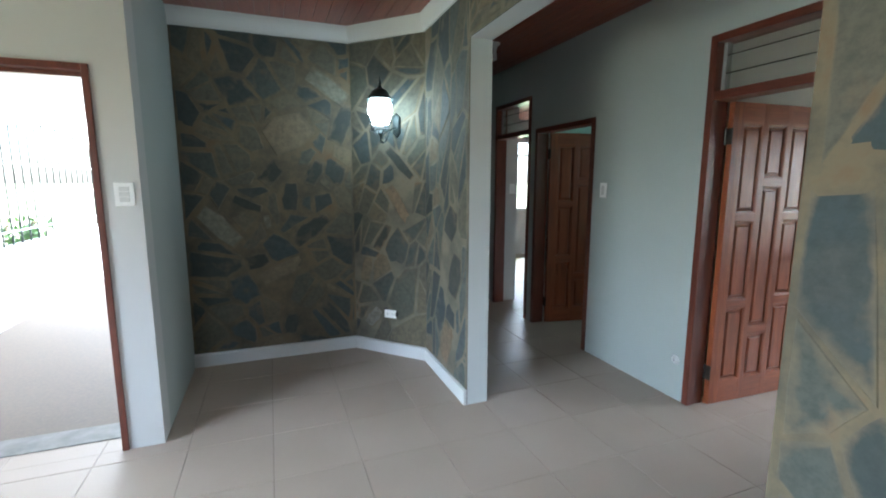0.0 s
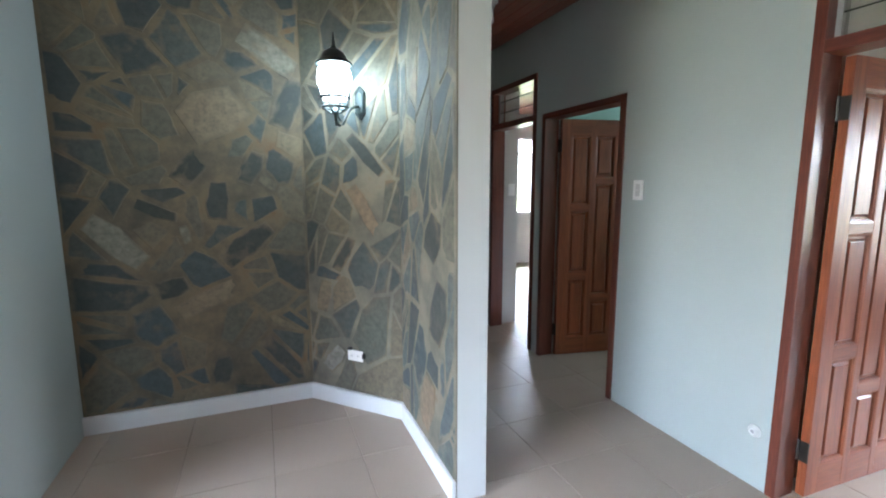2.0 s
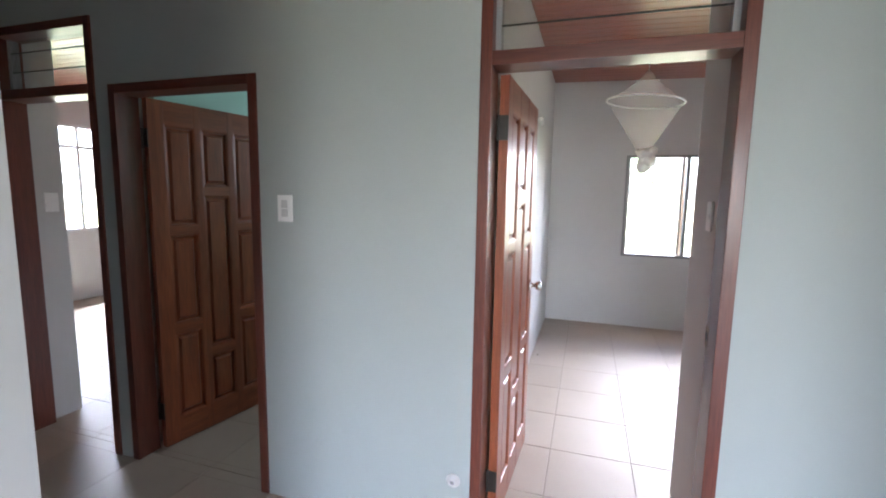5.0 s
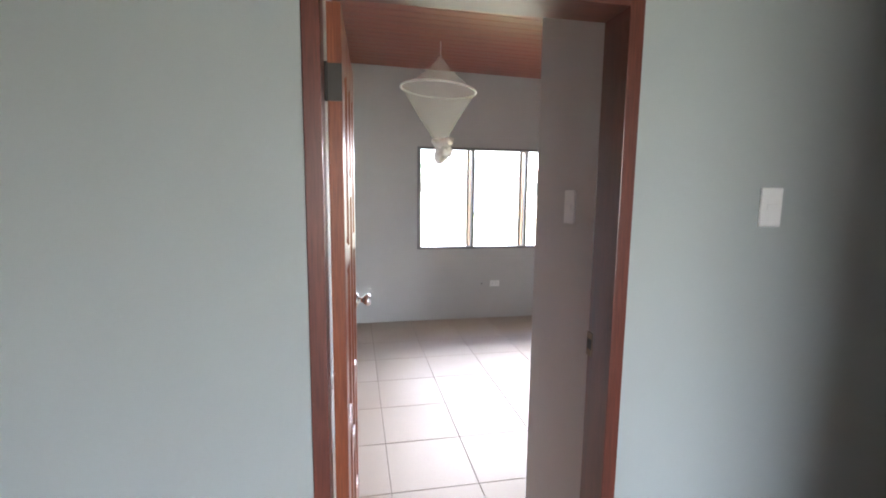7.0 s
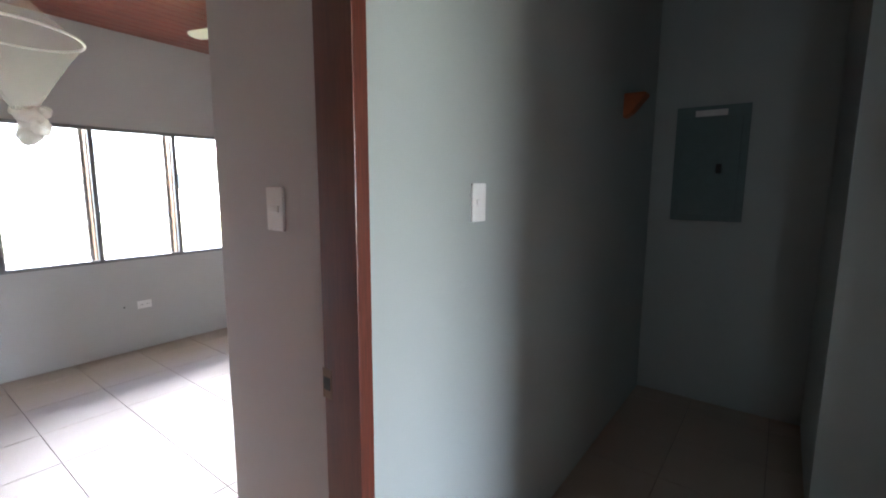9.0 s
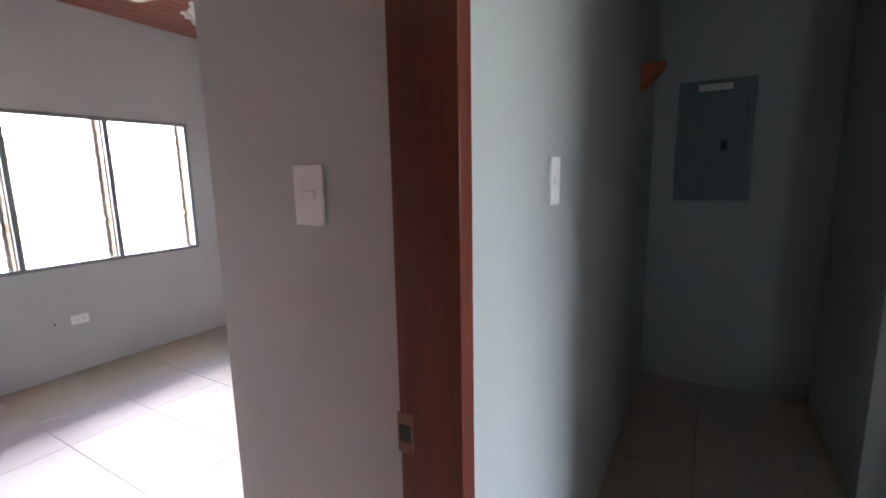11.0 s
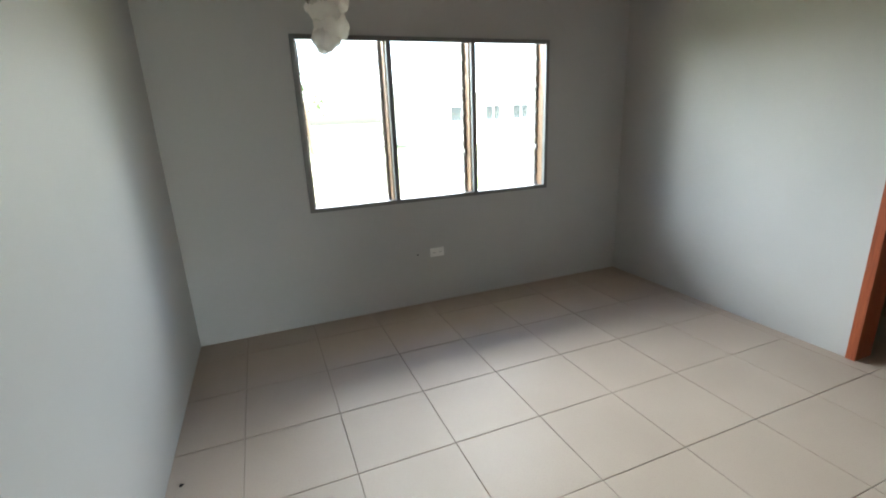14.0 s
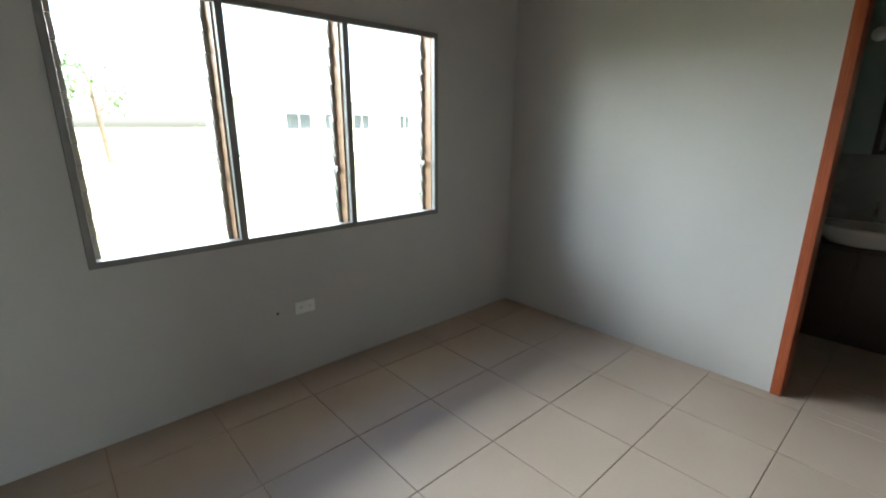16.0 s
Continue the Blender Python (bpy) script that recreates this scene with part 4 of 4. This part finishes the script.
# ---- ensuite bathroom, seen through its doorway ----
structure("trim_wainscot", B(3.10, 5.2, -2.95, -2.938, 0, 1.232, 0.002), M_GREYTILE, "grey tiled wainscot of the ensuite wall", "trim")
s = thing("bathroom_mirror", "dark-framed mirror on the grey-green ensuite wall", "mirror", m=on_wall((4.06, -2.95, 1.62), (0, 1)))
part("pane", B(-0.29, 0.29, -0.36, 0.36, 0.004, 0.012, 0.001), M_MIRROR, s)
for a, b, c, e in ((-0.32, -0.285, -0.385, 0.385), (0.285, 0.32, -0.385, 0.385), (-0.285, 0.285, -0.385, -0.355), (-0.285, 0.285, 0.355, 0.385)):
    part("frame", B(a, b, c, e, 0.0, 0.022, 0.003), M_DARKWOOD, s, "dark wooden mirror frame")
s = thing("bathroom_lamp", "chrome wall lamp above the ensuite mirror", "wall lamp", m=on_wall((4.47, -2.95, 1.99), (0, 1)))
part("base", B(-0.04, 0.04, -0.03, 0.03, 0, 0.02, 0.005), M_CHROME, s)
bm = bmesh.new()
revolve(bm, [(0.0, 0.02), (0.02, 0.02), (0.03, 0.05), (0.045, 0.10), (0.04, 0.12), (0.0, 0.125)], 18)
part("shade", bm, M_CERAMIC, s, "", True)
s = thing("washbasin", "white ceramic washbasin on a dark vanity", "washbasin", m=pose(4.28, -2.95, 0))
bm = bmesh.new()
rings = []
for k, z in ((0.72, 0.66), (0.9, 0.70), (0.99, 0.75), (1.0, 0.775), (0.97, 0.785), (0.86, 0.78), (0.7, 0.72), (0.35, 0.67), (0.0, 0.665)):
    rings.append([bm.verts.new((0.27 * k * math.cos(a), 0.24 + 0.225 * k * math.sin(a), z)) for a in [2 * math.pi * i / 32 for i in range(32)]])
for a, b in zip(rings, rings[1:]):
    for i in range(32):
        bm.faces.new((a[i], a[(i + 1) % 32], b[(i + 1) % 32], b[i]))
part("bowl", bm, M_CERAMIC, s, "white ceramic bowl", True)
part("splash", B(-0.26, 0.26, 0.0, 0.09, 0.70, 0.79, 0.01), M_CERAMIC, s)
part("tap", tube(bmesh.new(), [(0, 0.05, 0.78), (0, 0.05, 0.88), (0, 0.09, 0.92), (0, 0.15, 0.90)], 0.012), M_CHROME, s, "chrome tap")
part("cabinet", B(-0.25, 0.25, 0.0, 0.42, 0.0, 0.665, 0.006), M_DARKWOOD, s, "dark vanity cabinet")
for x in (-0.125, 0.125):
    part("cabinet_door", B(x - 0.118, x + 0.118, 0.42, 0.436, 0.06, 0.64, 0.004), M_DARKWOOD, s)

# ---- outdoors ----
ob = link("ground", B(-400, 400, -400, 400, -0.5, -0.25), M_GROUND)
tagged(ob, "pale lawn and gravel round the house", "ground", kind="structure")
ob = link("porch_floor", B(-2.84, 1.6, 2.905, 10.5, -0.25, -0.03), M_CONC)
tagged(ob, "pale concrete porch floor outside the front doorway", "porch floor", kind="structure")
ob = link("porch_joint", B(-1.832, -1.808, 2.95, 10.4, -0.04, -0.026), M_GROUT)
tagged(ob, "dark expansion joint in the porch floor", "joint", kind="structure")
ob = link("porch_ceiling", B(-2.84, -0.9, 2.905, 10.5, 2.5, 2.6), M_PORCH)
tagged(ob, "white painted porch ceiling", "ceiling", kind="structure")

bm = bmesh.new()
ya, yb, sill, spring, rise = 5.5, 9.1, 0.8, 1.75, 0.45
box(bm, -2.84, -2.70, 2.9, ya, -0.2, 2.5), box(bm, -2.84, -2.70, yb, 10.5, -0.2, 2.5), box(bm, -2.84, -2.70, ya, yb, -0.2, sill)
N = 24
for i in range(N):
    p, q = ya + (yb - ya) * i / N, ya + (yb - ya) * (i + 1) / N
    h = [spring + rise * math.sqrt(max(0, 1 - (2 * (y - ya) / (yb - ya) - 1) ** 2)) for y in (p, q)]
    vs = [bm.verts.new((x, y, z)) for x in (-2.84, -2.70) for y, z in ((p, h[0]), (q, h[1]), (q, 2.5), (p, 2.5))]
    for f in ((0, 1, 2, 3), (4, 5, 6, 7), (0, 1, 5, 4)):
        bm.faces.new([vs[k] for k in f])
bmesh.ops.remove_doubles(bm, verts=bm.verts, dist=1e-4)
structure("wall_porch", bm, M_PORCH, "white porch wall with a wide arched opening", "wall")
s = thing("porch_grille", "black iron grille in the porch arch", "grille", kind="structure", m=pose(0, 0, 0))
for i in range(18):
    y = ya + 0.1 + i * 0.2
    h = spring + rise * math.sqrt(max(0, 1 - (2 * (y - ya) / (yb - ya) - 1) ** 2))
    part("bar", tube(bmesh.new(), [(-2.77, y, sill), (-2.77, y, h)], 0.010, 6), M_IRON, s)
for z in (0.95, 1.35, 1.7):
    part("rail", tube(bmesh.new(), [(-2.77, ya, z), (-2.77, yb, z)], 0.011, 6), M_IRON, s)


def bush(x, y, z, r, h, count, seed, label):
    """A shrub: bent stems and many small leaf blades."""
    rnd = random.Random(seed)
    s = thing("shrub", label, "shrub", "garden shrubs", m=pose(x, y, z))
    bm = bmesh.new()
    tips = []
    for i in range(14):
        a, l = rnd.uniform(0, 6.28), rnd.uniform(0.5, 1)
        tip = Vector((r * l * math.cos(a), r * l * math.sin(a), h * rnd.uniform(0.5, 1)))
        tube(bm, [(0, 0, 0), tip * 0.5 + Vector((0, 0, 0.12 * h)), tip], 0.012, 5)
        tips.append(tip)
    part("stem", bm, M_BARK, s)
    bm = bmesh.new()
    for i in range(count):
        c = rnd.choice(tips) * rnd.uniform(0.35, 1.0) + Vector([rnd.gauss(0, 0.13 * r) for _ in range(3)])
        c.z = max(c.z, 0.05)
        d = Vector([rnd.gauss(0, 1) for _ in range(3)]).normalized() * rnd.uniform(0.06, 0.12)
        w = d.orthogonal().normalized() * d.length * 0.3
        bm.faces.new([bm.verts.new(p) for p in (c - d, c + w, c + d, c - w)])
    part("leaves", bm, M_LEAF, s)


for i, (x, y, r, h) in enumerate(((-4.2, 6.0, 0.9, 1.9), (-4.6, 7.4, 0.8, 1.3), (-4.0, 8.6, 0.7, 1.2), (-5.4, 9.6, 1.0, 1.7), (-4.9, 5.0, 1.0, 2.2))):
    bush(x, y, -0.25, r, h, 900, i + 3, "leafy green shrub outside the porch grille")


def tree(x, y, seed):
    rnd = random.Random(seed)
    s = thing("tree", "tall slender garden tree with a thin crown", "tree", m=pose(x, y, -0.25))
    bm = bmesh.new()
    pts = [Vector((0.06 * math.sin(i * 0.9), 0.05 * i, i * 0.55)) for i in range(8)]
    for a, b, r in zip(pts, pts[1:], (0.14, 0.13, 0.115, 0.1, 0.085, 0.07, 0.055)):
        tube(bm, [a, b], r, 8)
    tips = []
    for i in range(16):
        a, k = rnd.uniform(0, 6.28), rnd.randint(4, 7)
        tip = pts[k] + Vector((rnd.uniform(0.5, 1.3) * math.cos(a), rnd.uniform(0.5, 1.3) * math.sin(a), rnd.uniform(0.2, 0.9)))
        tube(bm, [pts[k], pts[k].lerp(tip, 0.5) + Vector((0, 0, 0.1)), tip], 0.025, 5)
        tips.append(tip)
    part("trunk", bm, M_BARK, s)
    bm = bmesh.new()
    for i in range(620):
        c = rnd.choice(tips) + Vector([rnd.gauss(0, 0.25) for _ in range(3)])
        d = Vector([rnd.gauss(0, 1) for _ in range(3)]).normalized() * rnd.uniform(0.08, 0.17)
        w = d.orthogonal().normalized() * d.length * 0.3
        bm.faces.new([bm.verts.new(p) for p in (c - d, c + w, c + d, c - w)])
    part("crown", bm, M_LEAF, s)


tree(30.0, -1.4, 21)

s = thing("neighbour_house", "cream single-storey house across the yard", "house", m=pose(30, -14, -0.25))
part("wall", B(0, 8, -10, 6.2, 0, 3.12), M_BLDG, s)
bm = bmesh.new()
vs = [bm.verts.new(p) for p in ((-0.7, -10.7, 3.10), (8.7, -10.7, 3.10), (8.7, 6.9, 3.10), (-0.7, 6.9, 3.10), (4, -10.7, 4.4), (4, 6.9, 4.4))]
for f in ((0, 3, 5, 4), (1, 2, 5, 4), (0, 1, 4), (2, 3, 5), (0, 1, 2, 3)):
    bm.faces.new([vs[k] for k in f])
part("roof", bm, M_ROOFING, s)
for y, half in ((3.35, 0.72), (1.15, 0.47), (-0.9, 0.52), (-4.35, 0.35)):
    win = part("window", B(-0.06, 0.02, y - half, y + half, 1.47, 2.33), M_BLDGWIN, s, "dark window")
    part("frame", B(-0.09, -0.05, y - 0.03, y + 0.03, 1.47, 2.33), M_WHITE, win)
    part("sill", B(-0.12, 0.02, y - half - 0.05, y + half + 0.05, 1.40, 1.47), M_WHITE, win)


# ---- pieces: slate cladding ----
def cut(poly, p, n):
    """The part of a convex polygon on the far side of the line through p with normal n."""
    out = []
    for i, a in enumerate(poly):
        b = poly[(i + 1) % len(poly)]
        da, db = (a - p).dot(n), (b - p).dot(n)
        if da <= 0:
            out.append(a)
        if (da < 0 < db) or (db < 0 < da):
            out.append(a.lerp(b, da / (da - db)))
    return out


def shards(w, h, count, angle, stretch, rnd):
    """Irregular cells over a w by h sheet, drawn out along an angle."""
    c, s = math.cos(angle), math.sin(angle)
    to = Matrix(((c / stretch, s / stretch), (-s, c)))
    back = to.inverted()
    corners = [to @ Vector(p) for p in ((0, 0), (w, 0), (w, h), (0, h))]
    seeds = []
    tries = 0
    gap = 0.62 * math.sqrt(w * h / stretch / count)
    while len(seeds) < count and tries < 4000:
        tries += 1
        p = Vector((rnd.uniform(-0.05, w + 0.05), rnd.uniform(-0.05, h + 0.05)))
        q = to @ p
        k = gap * rnd.choice((0.25, 0.4, 0.8, 1.2, 1.7))
        if all((q - o).length > k for o in seeds):
            seeds.append(q)
    cells = []
    for q in seeds:
        poly = list(corners)
        for o in sorted(seeds, key=lambda o: (o - q).length)[1:26]:
            poly = cut(poly, (q + o) / 2, o - q)
            if len(poly) < 3:
                break
        if len(poly) < 3:
            continue
        bits = [[back @ p for p in poly]]
        for _ in range(rnd.choice((0, 0, 0, 1, 1))):
            big = max(bits, key=lambda f: max((p - f[0]).length for p in f))
            mid = sum(big, Vector((0, 0))) / len(big) + Vector((rnd.gauss(0, 0.015), rnd.gauss(0, 0.015)))
            t = angle + rnd.gauss(0, 0.55) + (math.pi / 2 if rnd.random() < 0.35 else 0)
            n = Vector((-math.sin(t), math.cos(t)))
            two = [cut(big, mid, n), cut(big, mid, -n)]
            if all(len(f) >= 3 for f in two):
                bits.remove(big)
                bits += two
        cells += bits
    return cells


def slab(u, v, length, width, degrees, rnd):
    """A rough six-sided flagstone round (u, v), its long side at an angle."""
    a = radians(degrees)
    along, across = Vector((math.cos(a), math.sin(a))), Vector((-math.sin(a), math.cos(a)))
    return [Vector((u, v)) + along * (p * length / 2 * rnd.uniform(0.9, 1.05)) + across * (q * width / 2 * rnd.uniform(0.88, 1.08))
            for p, q in ((-1, -0.75), (0.15, -1), (1, -0.7), (0.95, 0.65), (-0.2, 1), (-1, 0.8))]


def inside(poly, p):
    return all((b - a).cross(p - a) > 0 for a, b in zip(poly, poly[1:] + poly[:1]))


def inset(poly, g):
    """A convex polygon with every side moved inwards by g."""
    cen = sum(poly, Vector((0, 0))) / len(poly)
    left = list(poly)
    for a, b in zip(poly, poly[1:] + poly[:1]):
        if (b - a).length < 1e-5 or len(left) < 3:
            continue
        n = (b - a).orthogonal().normalized()
        if n.dot(cen - a) > 0:
            n = -n
        left = cut(left, a - n * g, n)
    return left


def stones(parent, m, w, h, count, angle, stretch, seed, joint=0.009, material=M_STONE, relief=1.0, smear=0.03, chosen=()):
    """Slate shards over a w by h sheet, fitted round the chosen slabs (u, v, length, width, degrees, material)."""
    rnd = random.Random(seed)
    big = [(slab(*c[:5], rnd), c[5]) for c in chosen]
    todo = list(big)
    for poly in shards(w, h, count, angle, stretch, rnd):
        cen = sum(poly, Vector((0, 0))) / len(poly)
        if any(inside(f, cen) for f, _ in big):
            continue
        for f, _ in big:
            if len(poly) < 3:
                break
            best = max(zip(f, f[1:] + f[:1]), key=lambda e: -(e[1] - e[0]).normalized().cross(cen - e[0]))
            n = Vector((best[1] - best[0]).orthogonal()).normalized()
            if n.dot(sum(f, Vector((0, 0))) / len(f) - best[0]) < 0:
                n = -n
            if any((p - best[0]).dot(n) > 0 for p in poly) and (cen - sum(f, Vector((0, 0))) / len(f)).length < 0.6:
                poly = cut(poly, best[0], n)
        if len(poly) >= 3:
            todo.append((poly, material))
    for poly, skin in todo:
        while len(poly) > 6:
            k = min(range(len(poly)), key=lambda i: abs((poly[i] - poly[i - 1]).cross(poly[(i + 1) % len(poly)] - poly[i])))
            poly = poly[:k] + poly[k + 1:]
        poly = inset(poly, joint * rnd.choice((0.3, 0.5, 0.8, 1.0, 1.4)))
        poly = [p for p, q in zip(poly, poly[1:] + poly[:1]) if (p - q).length > 0.012]
        if len(poly) < 3:
            continue
        cen = sum(poly, Vector((0, 0))) / len(poly)
        size = min((p - cen).length for p in poly)
        if size < 0.018:
            continue
        ring = []
        for a, b in zip(poly, poly[1:] + poly[:1]):
            ring.append(a)
            if (b - a).length > 0.07:
                ring.append(a.lerp(b, rnd.uniform(0.35, 0.65)) + (cen - (a + b) / 2).normalized() * rnd.uniform(-0.004, 0.005))
        shrink = lambda p, g: p + (cen - p) * min(0.7, g / size)
        t = rnd.uniform(0.001, 0.0035) * relief
        tilt = Vector((rnd.gauss(0, 0.01), rnd.gauss(0, 0.01)))
        lean = lambda p: max(-0.002, min(0.003, tilt.dot(p - cen)))
        bm = bmesh.new()
        layer = bm.verts.layers.float.new("slurry")
        rings = []
        for g, z, rim in ((0.0, None, 1.0), (0.0008, -0.003, 1.0), (0.004, 0.0, 1.0), (0.004 + smear * rnd.uniform(0.4, 1.5), 0.0003, 0.0)):
            row = []
            for p in ring:
                q = shrink(p, g)
                v = bm.verts.new((*(q - cen), -0.004 if z is None else t + z + lean(p)))
                v[layer] = rim * rnd.uniform(0.55, 1.0) if rim else rnd.choice((0, 0, 0.15, 0.4))
                row.append(v)
            rings.append(row)
        for a, b in zip(rings, rings[1:]):
            for i in range(len(ring)):
                bm.faces.new((a[i], a[(i + 1) % len(ring)], b[(i + 1) % len(ring)], b[i]))
        bm.faces.new(rings[-1])
        ob = link("stone", bm, skin, parent)
        ob.matrix_local = m @ Matrix.Translation((cen.x, cen.y, 0))


H0, H1 = 0.10, 2.69
back = bpy.data.objects["wall_alcove_back"]
slant = bpy.data.objects["wall_alcove_slant"]
bed = bpy.data.objects["wall_mortar_bed"]
bed_living = bpy.data.objects["wall_mortar_bed_living"]
BACK_SLABS = [
    (0.81, 1.80, 0.42, 0.34, 32, M_TANSTONE), (1.13, 2.19, 0.40, 0.20, -34, M_PALESTONE), (0.25, 1.04, 0.44, 0.20, -44, M_PALESTONE),
    (0.67, 1.49, 0.26, 0.16, 52, M_DARKSTONE), (0.80, 1.28, 0.27, 0.18, 86, M_DARKSTONE), (1.00, 1.48, 0.26, 0.14, 66, M_DARKSTONE),
    (1.24, 1.89, 0.38, 0.17, 69, M_DARKSTONE), (0.74, 0.68, 0.50, 0.15, 26, M_TANSTONE), (0.95, 0.99, 0.40, 0.17, 38, M_DARKSTONE),
    (0.61, 1.07, 0.13, 0.07, -77, M_PALESTONE), (0.76, 0.18, 0.24, 0.16, 85, M_DARKSTONE), (0.52, 0.75, 0.20, 0.16, 15, M_DARKSTONE),
    (0.45, 1.23, 0.30, 0.11, -22, M_DARKSTONE)]
SLANT_SLABS = [
    (0.47, 1.21, 0.42, 0.14, -56, M_TANSTONE), (0.48, 1.55, 0.38, 0.11, -45, M_DARKSTONE), (0.13, 0.64, 0.26, 0.14, 80, M_TANSTONE),
    (0.20, 0.21, 0.24, 0.15, 52, M_PALESTONE), (0.30, 0.93, 0.28, 0.12, 60, M_DARKSTONE)]
PIER_SLABS = [(0.54, 1.12, 0.27, 0.24, 62, M_DARKSTONE), (0.62, 0.76, 0.36, 0.22, 72, M_DARKSTONE), (0.45, 0.22, 0.36, 0.22, 70, M_TANSTONE)]
stones(back, on_wall((-0.735, YA, H0), (0, -1)), DA.x + 0.735, H1 - H0, 78, radians(-42), 1.35, 11, 0.012, smear=0.018, chosen=BACK_SLABS)
stones(slant, on_wall((DA.x, DA.y, H0), ND), (DB - DA).length, H1 - H0, 44, radians(62), 1.7, 21, 0.010, smear=0.016, chosen=SLANT_SLABS)
stones(bed, on_wall((XP - 0.008, 3.365, H0), (-1, 0)), 3.365 - 2.535, H1 - H0, 46, radians(72), 2.3, 13, 0.008, M_BLUESTONE, 0.9, 0.010, PIER_SLABS)
stones(bed, on_wall((XP - 0.008, 2.53, 2.385), (-1, 0)), 2.53 - 0.60, H1 - 2.385, 26, radians(20), 1.6, 14)
stones(bed_living, on_wall((XP - 0.008, 0.585, 0.0), (-1, 0)), 1.3, H1, 54, radians(58), 1.6, 29, 0.010, M_TEALSTONE, 0.8, 0.034)


# ---- pieces: floor tiles ----
TILES = {}


def tile_mesh(w, d):
    key = (round(w, 3), round(d, 3))
    if key not in TILES:
        bm = bmesh.new()
        e = 0.0022
        low = [bm.verts.new(p) for p in ((0, 0, -0.008), (w, 0, -0.008), (w, d, -0.008), (0, d, -0.008))]
        mid = [bm.verts.new(p) for p in ((0, 0, -0.0016), (w, 0, -0.0016), (w, d, -0.0016), (0, d, -0.0016))]
        top = [bm.verts.new(p) for p in ((e, e, 0), (w - e, e, 0), (w - e, d - e, 0), (e, d - e, 0))]
        for a, b in ((low, mid), (mid, top)):
            for i in range(4):
                bm.faces.new((a[i], a[(i + 1) % 4], b[(i + 1) % 4], b[i]))
        bm.faces.new(top)
        bmesh.ops.recalc_face_normals(bm, faces=bm.faces)
        me = bpy.data.meshes.new("tile")
        bm.to_mesh(me)
        bm.free()
        me.materials.append(M_TILE)
        TILES[key] = me
    return TILES[key]


def tiles(parent, x0, x1, y0, y1, ox, oy, step, rnd, gap=0.0026):
    i0, i1 = math.floor((x0 - ox) / step), math.ceil((x1 - ox) / step)
    j0, j1 = math.floor((y0 - oy) / step), math.ceil((y1 - oy) / step)
    for i in range(i0, i1):
        for j in range(j0, j1):
            a, b = max(x0, ox + i * step + gap / 2), min(x1, ox + (i + 1) * step - gap / 2)
            c, e = max(y0, oy + j * step + gap / 2), min(y1, oy + (j + 1) * step - gap / 2)
            if b - a < 0.01 or e - c < 0.01:
                continue
            ob = new("tile", tile_mesh(b - a, e - c))
            ob.parent = parent
            ob.location = (a, c, rnd.uniform(-0.0004, 0.0004))


hall, bedroom, far = (bpy.data.objects[n] for n in ("floor_hall", "floor_bedroom", "floor_far_rooms"))
rnd = random.Random(4)
STEP = 0.451
GX, GY = -0.147, 2.609
SX = GX - STEP
tiles(bedroom, XH2, XW, YR, YL, 4.722, 0.402, STEP, rnd)
tiles(bedroom, XH, XH2, D1[0], D1[1], GX, GY, STEP, rnd)
tiles(bedroom, 3.10, 5.2, -2.95, YR, 4.722, 0.402, STEP, rnd)
tiles(hall, -3.6, SX, -4.0, 2.736, GX, GY, STEP, rnd)
tiles(hall, SX, XH, -4.0, 6.2, GX, GY, STEP, rnd)
tiles(hall, -0.735, SX, 2.736, YA, GX, GY, STEP, rnd)
tiles(hall, -1.836, -0.950, 2.736, 2.885, GX, GY, STEP, rnd)
tiles(far, XH, XH2, D2[0], D2[1], GX, GY, STEP, rnd)
tiles(far, XH, XH2, D3[0], D3[1], GX, GY, STEP, rnd)
tiles(far, XH2, 4.6, 2.24, 3.985, GX, GY, STEP, rnd)
tiles(far, XH2, XW, 4.075, 8.1, 4.722, 0.402, STEP, rnd)
